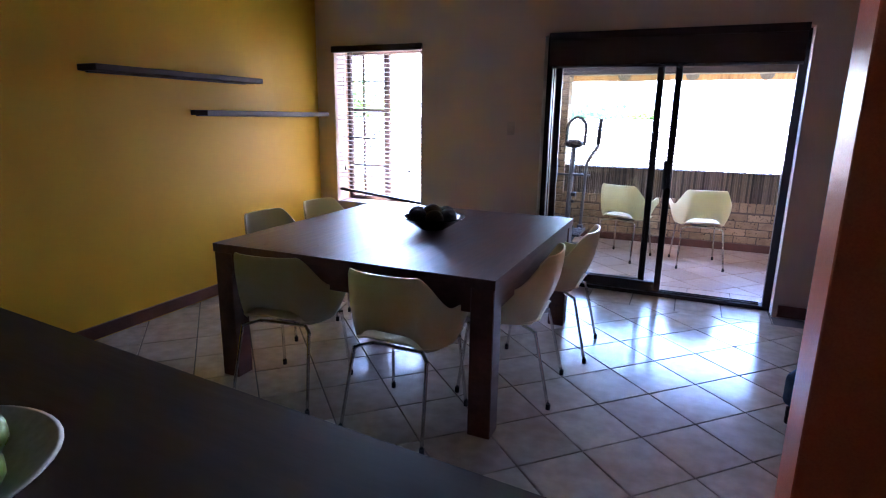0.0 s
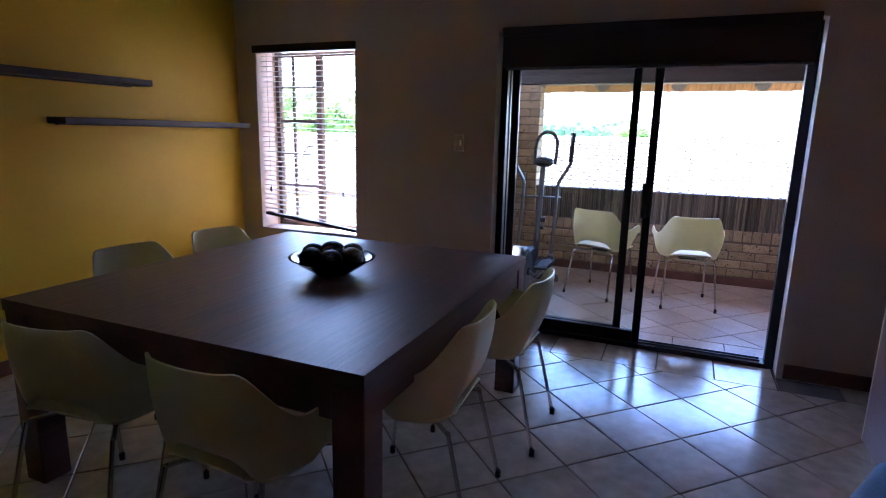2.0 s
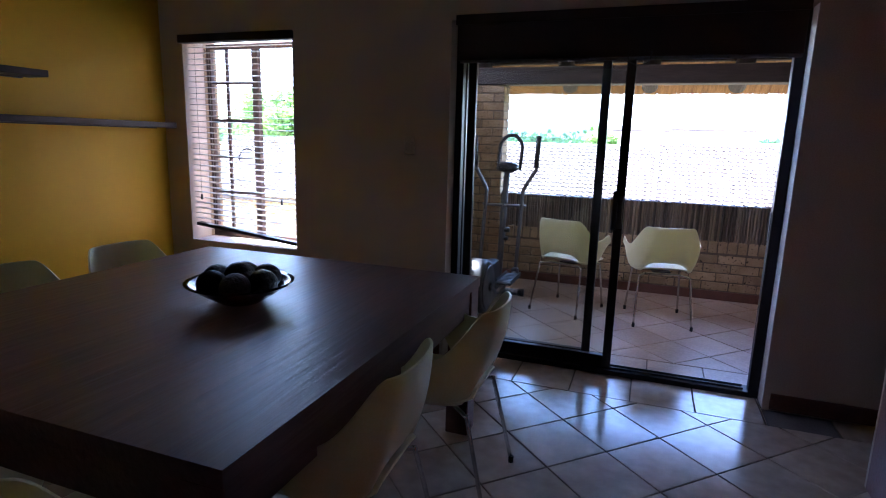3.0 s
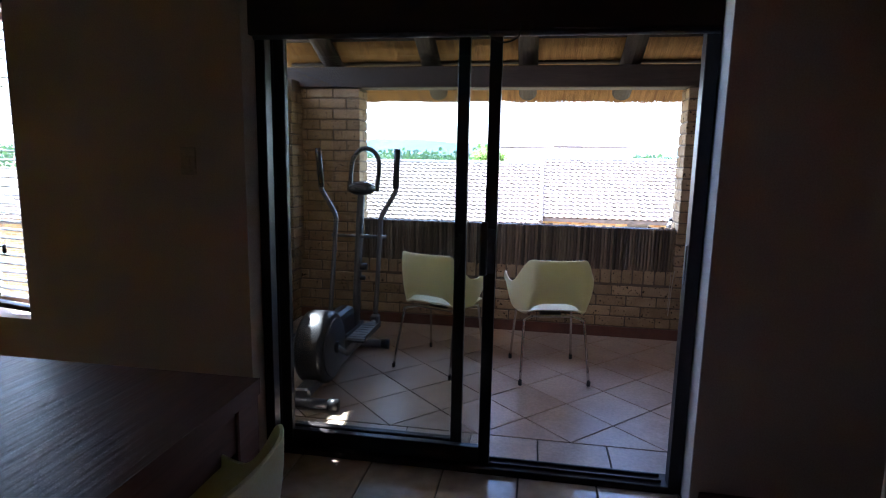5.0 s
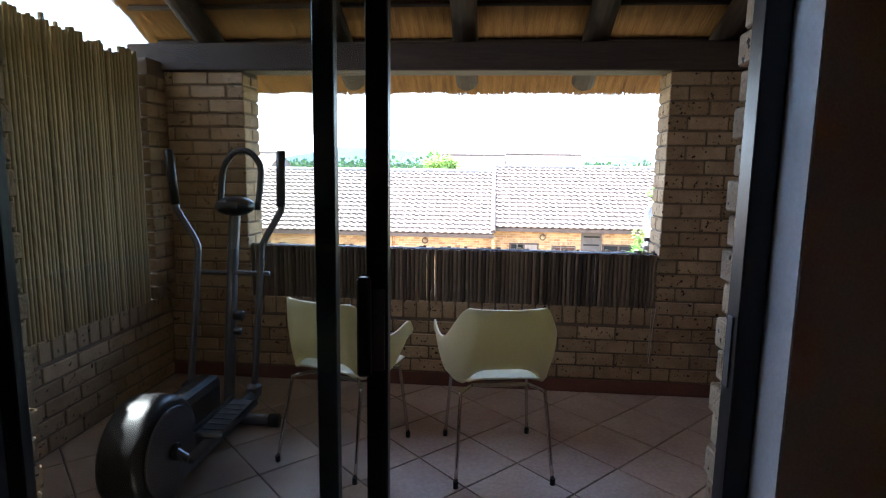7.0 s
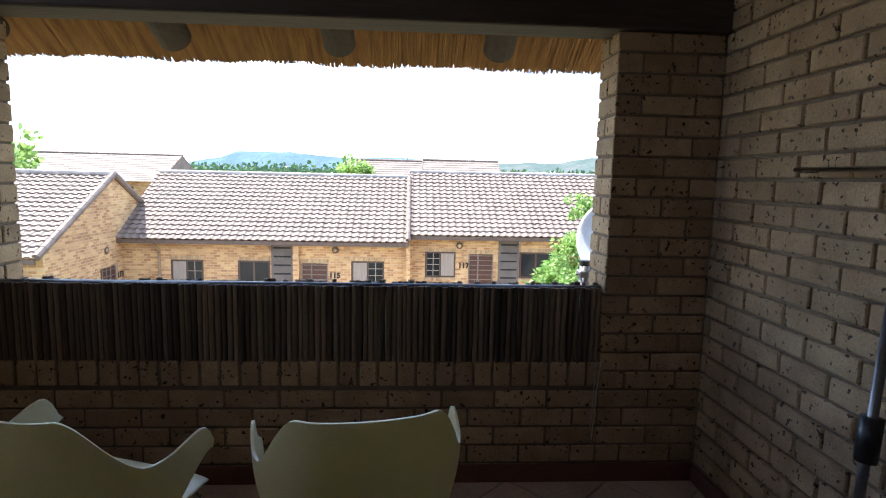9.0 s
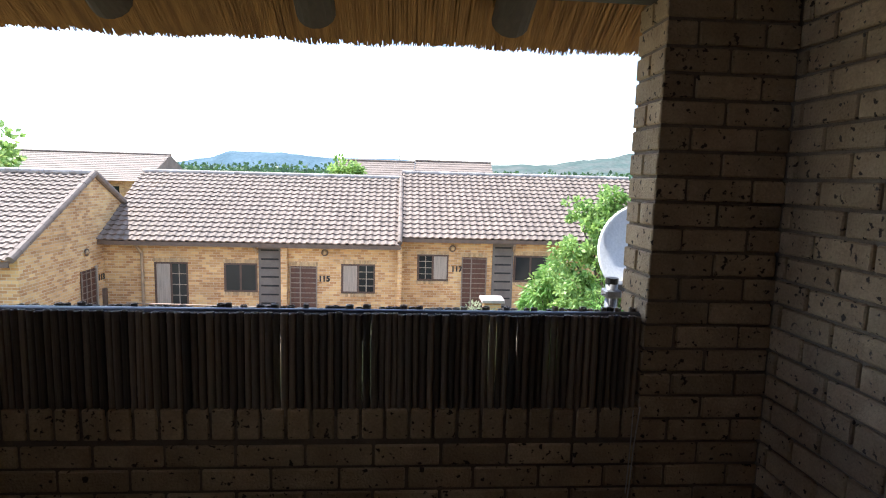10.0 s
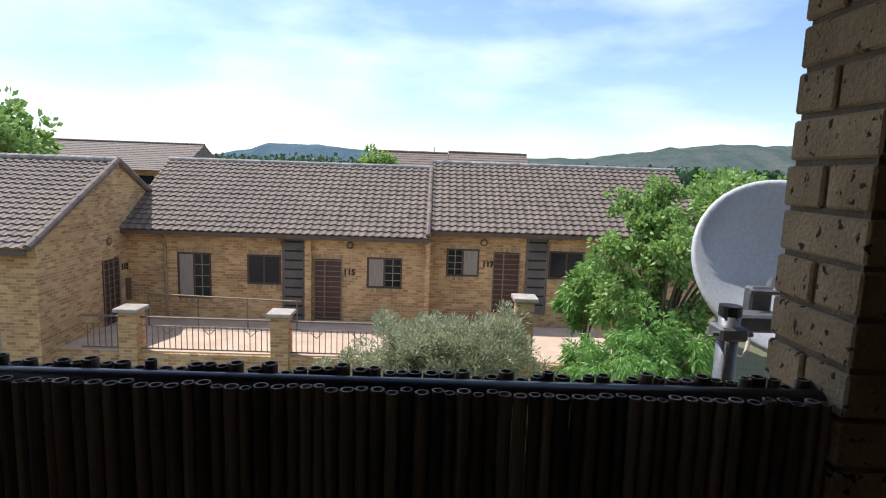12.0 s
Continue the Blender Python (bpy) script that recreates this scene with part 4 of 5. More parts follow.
part("console_screen", box(-0.05, 0.484, 1.165, 0.05, 0.492, 1.195), M_GREYPL, el)
part("loop_handle", tube(smooth_path([(-0.10, 0.62, 1.15), (-0.105, 0.66, 1.30), (-0.095, 0.68, 1.38), (-0.05, 0.69, 1.44), (0.0, 0.695, 1.455), (0.05, 0.69, 1.44), (0.095, 0.68, 1.38), (0.105, 0.66, 1.30), (0.10, 0.62, 1.15)]), 0.0165, 12), M_BLACKPL, el, "black foam loop handle", True)
part("axle", tube([(-0.20, 0.51, 0.835), (0.20, 0.51, 0.835)], 0.012, 10), M_SILVER, el, smooth=True)
for s in (-1, 1):
    a = part("swing_arm", tube(smooth_path([(s * 0.165, 0.36, 0.27), (s * 0.165, 0.43, 0.60), (s * 0.165, 0.49, 0.90), (s * 0.175, 0.50, 0.99), (s * 0.255, 0.50, 1.13), (s * 0.275, 0.50, 1.19), (s * 0.287, 0.48, 1.44)]), 0.0165, 12), M_SILVER, el, "silver swinging arm", True)
    part("grip", tube([(s * 0.272, 0.50, 1.18), (s * 0.287, 0.48, 1.45)], 0.0215, 12), M_BLACKPL, a, "black foam grip", True)
    part("arm_joint", box(s * 0.165 - 0.03, 0.32, 0.235, s * 0.165 + 0.03, 0.39, 0.31, 0.012), M_GREYPL, el)
    dz = 0.05 * s
    part("link_bar", tube([(s * 0.165, -0.24, 0.185 + dz), (s * 0.165, 0.36, 0.265)], 0.020, 10), M_SILVER, el, smooth=True)
    pd = part("pedal", box(s * 0.185 - 0.065, -0.14, 0.245 + dz * 0.4, s * 0.185 + 0.065, 0.22, 0.27 + dz * 0.4, 0.01), M_BLACKPL, el, "black ribbed foot plate")
    for x in (-0.063, 0.057):
        part("rim", box(s * 0.185 + x, -0.13, 0.27 + dz * 0.4, s * 0.185 + x + 0.006, 0.21, 0.29 + dz * 0.4), M_BLACKPL, pd)
    for k in range(6):
        part("rib", box(s * 0.185 - 0.05, -0.10 + k * 0.05, 0.27 + dz * 0.4, s * 0.185 + 0.05, -0.09 + k * 0.05, 0.274 + dz * 0.4), M_GREYPL, pd)
    part("crank", tube([(s * 0.11, -0.24, 0.265), (s * 0.16, -0.24, 0.185 + dz)], 0.016, 8), M_SILVER, el)

# ---- small balcony things ----
cb = thing("cable", "thin pale cable hanging beside the pillar", "cable", pose(0, 0, 0))
part("wire", tube(smooth_path([(1.325, BY - 0.012, 0.56), (1.312, BY - 0.012, 0.42), (1.306, BY - 0.013, 0.30), (1.30, BY - 0.014, 0.20)]), 0.0025, 6), M_CORD, cb)
part("wire", tube(smooth_path([(1.30, BY - 0.014, 0.55), (1.298, BY - 0.014, 0.40), (1.292, BY - 0.014, 0.24)]), 0.002, 6), M_CORD, cb)
aw = thing("awning_rod", "thin steel rod fixed to the brick wall", "rod", pose(0, 0, 0))
part("rod", tube([(BX1 - 0.06, 5.85, 1.39), (BX1 - 0.06, 4.9, 1.385)], 0.008, 10), M_CHROME, aw, smooth=True)
part("bracket", tube([(BX1, 5.83, 1.39), (BX1 - 0.06, 5.83, 1.39)], 0.010, 10), M_BLACKPL, aw)
part("bracket", tube([(BX1, 4.94, 1.385), (BX1 - 0.06, 4.94, 1.385)], 0.010, 10), M_BLACKPL, aw)
ur = thing("folded_parasol", "folded pole leaning against the brick wall", "pole", pose(0, 0, 0))
part("shaft", tube([(BX1 - 0.12, 5.42, 0.0), (BX1 - 0.055, 5.44, 1.06)], 0.013, 10), M_SILVER, ur, smooth=True)
part("knob", tube([(BX1 - 0.084, 5.43, 0.62), (BX1 - 0.076, 5.432, 0.74)], 0.028, 12), M_BLACKPL, ur, smooth=True)

# ---- satellite dish ----
sd = thing("satellite_dish", "grey satellite dish clamped to a galvanised pole outside", "satellite dish", pose(-0.03, 0, 0))
bm = lathe([(0.0005, 0.0), (0.08, 0.006), (0.16, 0.024), (0.24, 0.054), (0.30, 0.085), (0.335, 0.105), (0.345, 0.102), (0.345, 0.112), (0.33, 0.115), (0.24, 0.064), (0.16, 0.034), (0.08, 0.016), (0.0005, 0.01)], 48)
dish_pose = pose(1.785, 7.313, 0.94) @ Matrix.Scale(0.87, 4) @ (Vector((-0.12, -0.84, 0.53)).to_track_quat("Z", "Y").to_matrix().to_4x4())
bmesh.ops.transform(bm, matrix=dish_pose, verts=bm.verts[:])
part("reflector", bm, M_DISH, sd, smooth=True)
part("mast", tube([(1.42, 6.92, 0.0), (1.42, 6.92, 0.915)], 0.026, 16), M_GALV, sd, "galvanised pole", True)
part("mast_cap", tube([(1.42, 6.92, 0.905), (1.42, 6.92, 0.93)], 0.0275, 16), M_BLACKPL, sd)
part("clamp", box(1.385, 6.885, 0.845, 1.455, 6.955, 0.88, 0.006), M_GALV, sd)
part("clamp_bolt", tube([(1.37, 6.90, 0.862), (1.47, 6.90, 0.862)], 0.006, 8), M_GALV, sd)
part("bracket_arm", box(1.45, 6.94, 0.855, 1.58, 7.01, 0.90, 0.006), M_GALV, sd)
part("back_plate", box(1.52, 7.01, 0.86, 1.58, 7.05, 0.96, 0.006), M_GALV, sd)
part("tilt_bolt", tube([(1.51, 7.0, 0.95), (1.60, 7.0, 0.95)], 0.007, 8), M_GALV, sd)
part("support_arm", tube([(1.55, 7.03, 0.90), (1.74, 7.28, 0.93)], 0.012, 10), M_GALV, sd)
part("wall_arm", tube(smooth_path([(1.42, 6.92, 0.35), (1.5, 6.85, 0.35), (1.55, 6.66, 0.35)]), 0.02, 10), M_GALV, sd)
part("cable", tube(smooth_path([(1.44, 6.95, 0.80), (1.50, 6.98, 0.78), (1.53, 7.02, 0.84), (1.51, 7.03, 0.90)]), 0.005, 8), M_CORD, sd)

# ---- neighbouring houses ----
def roof_tiles(parent, x0, x1, y_eave, z_eave, y_ridge, z_ridge, singles, facing=-1):
    """Interlocking concrete tiles on a slope that falls towards -y (or runs the other way with facing +1)."""
    L = math.hypot(y_ridge - y_eave, z_ridge - z_eave)
    rows, w = int(L / 0.255), 0.25
    cols = int((x1 - x0) / w)
    w = (x1 - x0) / cols
    h = L / rows
    ang = math.atan2(z_ridge - z_eave, abs(y_ridge - y_eave))
    prof = [(0.0, 0.030), (0.08, 0.046), (0.20, 0.050), (0.34, 0.040), (0.46, 0.012), (0.60, 0.0), (0.78, 0.0), (0.90, 0.010), (1.0, 0.030)]
    tv, tf = [], []
    for px, pz in prof:
        tv += [(px * w, 0.0, pz * 0.75 + 0.042), (px * w, h * 1.06, pz * 0.75), (px * w, 0.0, pz * 0.75 + 0.002)]
    for i in range(len(prof) - 1):
        a, b = 3 * i, 3 * (i + 1)
        tf += [(a, b, b + 1, a + 1), (a + 2, b + 2, b, a)]
    tile = bpy.data.meshes.new("roof_tile")
    tile.from_pydata(tv, [], tf)
    tile.materials.append(M_ROOFTILE)
    sgn = 1 if y_ridge > y_eave else -1
    base = Matrix.Translation((0, y_eave, z_eave)) @ Matrix.Rotation(ang * sgn, 4, "X")
    if sgn < 0:
        base = base @ Matrix.Diagonal((1, -1, 1, 1))
    verts, faces = [], []
    for r in range(rows):
        for c in range(cols):
            xx = x0 + c * w
            m = base @ Matrix.Translation((xx, r * h, 0.0))
            if singles and xx > singles[0] and xx < singles[1] and r < 12:
                ob = new("roof_tile", tile)
                ob.parent = parent
                ob.matrix_basis = m @ pose(0, 0, rng.uniform(0, 0.004), rng.uniform(-0.4, 0.4), rng.uniform(-0.3, 0.3), 0)
            else:
                k = len(verts)
                jit = rng.uniform(0, 0.005)
                verts += [m @ Vector((p[0], p[1], p[2] + jit)) for p in tv]
                faces += [tuple(i + k for i in f) for f in tf]
    me = bpy.data.meshes.new("tiles")
    me.from_pydata(verts, [], faces)
    me.materials.append(M_ROOFTILE)
    o = new("tile_field", me)
    o.parent = parent
    tagged(o, "grey-brown interlocking roof tiles", kind="stuff")


def ridge_caps(parent, p, q, r=0.085, mat=None):
    p, q = Vector(p), Vector(q)
    n = max(2, int((q - p).length / 0.36))
    for i in range(n):
        a, b = p.lerp(q, i / n), p.lerp(q, (i + 1.06) / n)
        part("ridge_tile", tube([a, b], [r * 1.06, r * 0.96], 10), mat or M_RIDGE, parent)


def far_window(parent, x0, x1, z0, z1, y, curtain=None, bars=True):
    w = part("window", box(x0 - 0.02, y - 0.012, z0 - 0.02, x1 + 0.02, y - 0.002, z1 + 0.02), M_STEELWIN, parent, "brown steel window with panes")
    n = 2
    for i in range(n):
        a, b = x0 + (x1 - x0) * i / n + 0.035, x0 + (x1 - x0) * (i + 1) / n - 0.035
        if i == 0:
            a += 0.02
        dark = curtain != i
        part("pane", box(a, y - 0.018, z0 + 0.04, b, y - 0.012, z1 - 0.04), M_WINDARK if dark else M_CURTAIN, w)
        if bars and dark:
            xm = (a + b) / 2
            part("glazing_bar", box(xm - 0.012, y - 0.028, z0 + 0.04, xm + 0.012, y - 0.018, z1 - 0.04), M_CURTAIN, w)
            for k in range(1, 4):
                zz = z0 + (z1 - z0) * k / 4
                part("glazing_bar", box(a, y - 0.027, zz - 0.01, b, y - 0.0185, zz + 0.01), M_CURTAIN, w)
    k, x = 0, x0 - 0.05
    while x < x1 + 0.04:
        part("lintel_brick", box(x, y - 0.012, z1 + 0.03, x + 0.075, y - 0.001, z1 + 0.15), M_SOLDIER, w)
        part("sill_brick", box(x, y - 0.06, z0 - 0.14, x + 0.075, y - 0.001, z0 - 0.03), M_SOLDIER, w)
        x += 0.088
    return w


def far_door(parent, x0, x1, z0, z1, y):
    d = part("door", box(x0, y - 0.01, z0, x1, y - 0.002, z1), M_DOOR, parent, "red-brown door behind a barred gate")
    for x in (x0, (x0 * 0.62 + x1 * 0.38), x1):
        part("gate_bar", box(x - 0.02, y - 0.07, z0, x + 0.02, y - 0.045, z1), M_GATE, d)
    for k in range(12):
        z = z0 + 0.1 + (z1 - z0 - 0.15) * k / 11
        part("gate_bar", box(x0, y - 0.066, z - 0.012, x1, y - 0.048, z + 0.012), M_GATE, d)
    x = x0 - 0.05
    while x < x1 + 0.04:
        part("lintel_brick", box(x, y - 0.012, z1 + 0.02, x + 0.075, y - 0.001, z1 + 0.14), M_SOLDIER, d)
        x += 0.088


def slotted_panel(parent, x0, x1, z0, z1, y):
    p = part("slotted_panel", box(x0, y - 0.05, z0, x1, y - 0.001, z1), M_LOUVRE, parent, "grey-brown panel with dark slots")
    z = z1 - 0.22
    while z > z0 + 0.1:
        part("slot", box(x0 + 0.08, y - 0.054, z, x1 - 0.08, y - 0.0505, z + 0.055), M_SLOT, p)
        z -= 0.30


def wall_lamp(parent, x, y, z, axis="y"):
    pts = [(x + 0.10 * math.cos(2 * math.pi * k / 16), y - 0.05, z + 0.10 * math.sin(2 * math.pi * k / 16)) for k in range(17)]
    if axis == "x":
        pts = [(x + 0.05, y + 0.10 * math.cos(2 * math.pi * k / 16), z + 0.10 * math.sin(2 * math.pi * k / 16)) for k in range(17)]
    l = part("bulkhead_lamp", tube(pts, 0.022, 6), M_FASCIA, parent)
    part("lamp_glass", ball(0.075, (x, y - 0.03, z) if axis == "y" else (x + 0.03, y, z), 12), M_SOLDIER, l, smooth=True)


def number(parent, text, x, y, z, size, turn=0):
    cu = bpy.data.curves.new("house_number", "FONT")
    cu.body, cu.size, cu.extrude, cu.offset = text, size, 0.008, 0.012
    tmp = new("house_number", cu)
    bpy.context.view_layer.update()
    me = bpy.data.meshes.new_from_object(tmp)
    bpy.data.objects.remove(tmp)
    me.materials.clear()
    me.materials.append(M_NUMBER)
    o = new("house_number", me)
    o.parent = parent
    o.matrix_basis = pose(x, y, z, 90, 0, turn)
    tagged(o, "black numerals " + text)


HG = -3.75
def unit(x0, x1, y, dz, depth, lab):
    """One row-house unit: front wall at y, eave and ridge raised by dz."""
    h = thing("house", lab, "house", pose(0, 0, 0))
    part("wall", box(x0, y, HG - 0.9, x1, y + depth, -0.93 + dz), M_HOUSE, h, "sandy face brick walls")
    bm = bmesh.new()
    ym, ze, zr = y + 3.1, -0.90 + dz, 1.30 + dz
    vs = [bm.verts.new(p) for p in ((x0 + 0.02, y - 0.38, ze - 0.1), (x0 + 0.02, ym, zr - 0.05), (x0 + 0.02, ym + 3.5, ze - 0.1), (x1 - 0.02, y - 0.38, ze - 0.1), (x1 - 0.02, ym, zr - 0.05), (x1 - 0.02, ym + 3.5, ze - 0.1))]
    for f in ((0, 1, 2), (5, 4, 3), (0, 3, 4, 1), (1, 4, 5, 2), (0, 2, 5, 3)):
        bm.faces.new([vs[i] for i in f])
    part("roof", bm, M_FASCIA, h, "roof with grey-brown tiles")
    part("gutter_board", box(x0, y - 0.42, ze - 0.14, x1, y - 0.385, ze - 0.005), M_FASCIA, h)
    ridge_caps(h, (x0, ym, zr + 0.03), (x1, ym, zr + 0.03))
    return h, (y - 0.42, ze, ym, zr)


h1, e1 = unit(-9.25, 0.45, 23.5, 0.0, 6.2, "sandy brick row house numbered 115 with tiled roof")
far_window(h1, -7.62, -6.58, -3.1, -1.65, 23.5, curtain=0)
far_window(h1, -5.38, -4.33, -2.58, -1.65, 23.5, bars=False)
slotted_panel(h1, -4.26, -3.52, HG, -0.98, 23.5)
part("wall_return", box(-3.50, 23.28, HG, -3.30, 23.499, -0.98), M_HOUSE, h1)
far_door(h1, -3.22, -2.35, HG + 0.03, -1.70, 23.5)
far_window(h1, -1.52, -0.42, -2.58, -1.62, 23.5, curtain=0)
wall_lamp(h1, -2.08, 23.49, -1.22)
number(h1, "115", -2.30, 23.49, -2.2, 0.26)
part("downpipe", tube([(-8.05, 23.15, -1.05), (-8.0, 23.44, -1.35), (-8.0, 23.44, HG)], 0.045, 8), M_GUTTER, h1, "tan downpipe")
part("downpipe", tube([(-4.32, 23.15, -1.05), (-4.31, 23.42, -1.25)], 0.045, 8), M_GUTTER, h1)
h2, e2 = unit(0.45, 9.6, 23.9, 0.22, 6.2, "sandy brick row house numbered 117 with tiled roof")
far_window(h2, 1.05, 2.10, -2.18, -1.30, 23.9, curtain=1)
far_door(h2, 2.60, 3.45, -3.4, -1.35, 23.9)
slotted_panel(h2, 3.66, 4.40, -3.4, -0.80, 23.9)
far_window(h2, 4.44, 5.60, -2.18, -1.28, 23.9, bars=False)
wall_lamp(h2, 2.25, 23.89, -1.05)
number(h2, "117", 2.22, 23.89, -1.86, 0.26)
part("downpipe", tube([(4.36, 23.5, -0.85), (4.40, 23.84, -1.1)], 0.045, 8), M_GUTTER, h2)
ridge_caps(h1, (0.42, e1[0] + 0.03, e1[1] + 0.09), (0.42, e1[2], e1[3] + 0.04), 0.085, M_ROOFTILE)
part("party_parapet", box(0.36, 23.12, HG, 0.50, 23.5, -1.0), M_HOUSE, h1)

# house on the west, gable towards +x
h3 = thing("house", "sandy brick house numbered 113 with gable and tiled roof", "house", pose(0, 0, 0))
GX, GY0, GY1, GYM, GZE, GZR = -9.2, 19.1, 27.0, 23.05, -0.98, 1.16
bm = bmesh.new()
prof = [(GY0 + 0.25, -5.0), (GY1, -5.0), (GY1, GZE), (GYM, GZR - 0.04), (GY0 + 0.25, GZE + 0.06)]
fa = [bm.verts.new((GX, a, b)) for a, b in prof]
fb = [bm.verts.new((GX - 10, a, b)) for a, b in prof]
bm.faces.new(fa)
bm.faces.new(fb[::-1])
for i in range(5):
    bm.faces.new((fa[i], fa[(i + 1) % 5], fb[(i + 1) % 5], fb[i]))
part("wall", bm, M_HOUSE, h3, "sandy face brick gable wall")
ridge_caps(h3, (GX + 0.06, GYM, GZR + 0.08), (GX - 10, GYM, GZR + 0.08))
for yy, zz in ((GY0 - 0.1, GZE - 0.02), (GY1, GZE)):
    ridge_caps(h3, (GX + 0.05, yy, zz + 0.05), (GX + 0.05, GYM, GZR + 0.06), 0.10, M_ROOFTILE)
part("barge_board", box(GX - 10, GY0 - 0.12, GZE - 0.16, GX + 0.02, GY0 - 0.08, GZE - 0.02), M_FASCIA, h3)
d3 = part("door", box(GX + 0.002, 22.05, HG, GX + 0.02, 22.85, -1.76), M_DOOR, h3, "barred front door")
for y in (22.05, 22.3, 22.55, 22.85):
    part("gate_bar", box(GX + 0.04, y - 0.02, HG, GX + 0.06, y + 0.02, -1.76), M_GATE, d3)
for k in range(10):
    z = HG + 0.1 + k * 0.2
    part("gate_bar", box(GX + 0.042, 22.05, z, GX + 0.058, 22.85, z + 0.025), M_GATE, d3)
part("door_trim", box(GX + 0.001, 22.87, HG, GX + 0.03, 23.0, -1.7), M_CURTAIN, h3)
number(h3, "113", GX + 0.01, 23.05, -2.2, 0.26, 90)
wall_lamp(h3, GX, 22.4, -1.2, "x")
part("garage_door", box(GX - 3.1, GY0 + 0.235, -4.4, GX - 1.0, GY0 + 0.248, -2.6), M_CURTAIN, h3, "pale ribbed garage door")
part("drain_box", box(GX + 0.001, 23.25, -3.2, GX + 0.10, 23.4, -2.5), M_FASCIA, h3)

# terrace with railing and pillars
ter = structure("terrace", box(-9.2, 20.0, -5.0, 6.0, 23.5, HG), M_PAVE, "pink-beige paved terrace in front of the houses", "terrace")
structure("terrace_wall", box(-9.2, 19.86, -5.0, 6.0, 20.0, HG - 0.02), M_HOUSE, "low brick retaining wall of the terrace", "wall")
for x, top in ((-7.27, -2.56), (-3.34, -2.56), (3.05, -1.95)):
    gp = thing("gate_pillar", "square sandy brick pillar with pale cap", "pillar", pose(x, 20.0, 0), group="terrace pillars")
    part("shaft", box(-0.23, -0.23, -5.0, 0.23, 0.23, top - 0.1), M_HOUSE, gp)
    part("cap", box(-0.32, -0.32, top - 0.1, 0.32, 0.32, top, 0.015), M_CAP, gp, "pale concrete cap")
for x0, x1 in ((-8.6, -7.5), (-7.04, -3.57), (-3.11, 0.6)):
    rl = thing("terrace_rail", "tan painted steel railing between brick pillars", "railing", pose(0, 0, 0), group="terrace railings")
    part("top_rail", tube([(x0, 20, -2.83), (x1, 20, -2.83)], 0.03, 8), M_RAIL, rl)
    part("bottom_rail", tube([(x0, 20, -3.68), (x1, 20, -3.68)], 0.02, 8), M_RAIL, rl)
    part("middle_rail", tube([(x0, 20, -3.05), (x1, 20, -3.05)], 0.008, 6), M_RAIL, rl)
    n = int((x1 - x0) / 0.15)
    for i in range(1, n):
        xx = x0 + (x1 - x0) * i / n
        part("baluster", box(xx - 0.009, 19.99, -3.67, xx + 0.009, 20.01, -3.05), M_RAIL, rl)
    for k in range(int((x1 - x0) / 1.1)):
        xm = x0 + 0.7 + k * 1.1
        part("chevron", tube([(xm - 0.15, 19.985, -3.12), (xm, 19.985, -3.27), (xm + 0.15, 19.985, -3.12)], 0.012, 6), M_RAIL, rl)
rl = thing("stair_rail", "thin steel handrail in front of the house windows", "railing", pose(0, 0, 0))
part("top_rail", tube([(-8.0, 22.3, -2.75), (-3.4, 22.3, -2.85)], 0.025, 8), M_RAIL, rl)
for x in (-8.0, -6.5, -5.0, -3.5):
    part("post", tube([(x, 22.3, HG), (x, 22.3, -2.78)], 0.02, 8), M_RAIL, rl)

# farther houses
def far_house(x0, x1, y, zr, ze, half, lab, hip=False):
    h = thing("house", lab, "house", pose(0, 0, 0))
    part("wall", box(x0 + 0.3, y - half + 0.5, -6, x1 - 0.3, y + half - 0.5, ze + 0.05), M_HOUSE, h)
    bm = bmesh.new()
    vs = [bm.verts.new(p) for p in ((x0, y - half, ze), (x0, y, zr), (x0, y + half, ze), (x1, y - half, ze), (x1, y, zr), (x1, y + half, ze))]
    for f in ((0, 1, 2), (5, 4, 3), (0, 3, 4, 1), (1, 4, 5, 2), (0, 2, 5, 3)):
        bm.faces.new([vs[i] for i in f])
    part("roof", bm, M_ROOFTILE, h, "grey-brown tiled roof")
    n = int(half / 0.3)
    for k in range(1, n):
        t = k / n
        part("tile_course", tube([(x0, y - half + half * t, ze + (zr - ze) * t), (x1, y - half + half * t, ze + (zr - ze) * t)], 0.03, 4), M_ROOFTILE, h)
    ridge_caps(h, (x0, y, zr + 0.05), (x1, y, zr + 0.02), 0.09, M_ROOFTILE)
    part("window", box(x1 - 3.2, y - half + 0.46, ze - 1.4, x1 - 2.0, y - half + 0.495, ze - 0.4), M_WINDARK, h)
    return h


far_house(-29.6, -17.5, 50, 2.6, 0.6, 4.5, "distant brick house with long tiled roof")
far_house(-4.9, 1.42, 52, 2.66, -0.3, 5, "distant house with tiled roof behind the row")
far_house(1.48, 7.9, 52.3, 2.78, -0.4, 5, "distant house with tiled roof behind the row")
far_house(16, 24, 46, 0.2, -2.0, 4, "distant tiled house among the trees")
mast = thing("radio_mast", "thin distant radio mast", "mast", pose(-0.5, 160, 0))
part("pole", tube([(0, 0, -6), (0, 0, 7.5)], 0.12, 6), M_GATE, mast)

# ---- ground and hills ----
bm = bmesh.new()
for a in ((-2500, -2500), (2500, -2500), (2500, 2500), (-2500, 2500)):
    bm.verts.new((*a, -5.0))
bm.faces.new(bm.verts[:])
structure("ground", bm, M_GROUND, "dry grass ground reaching to the hills", "ground")


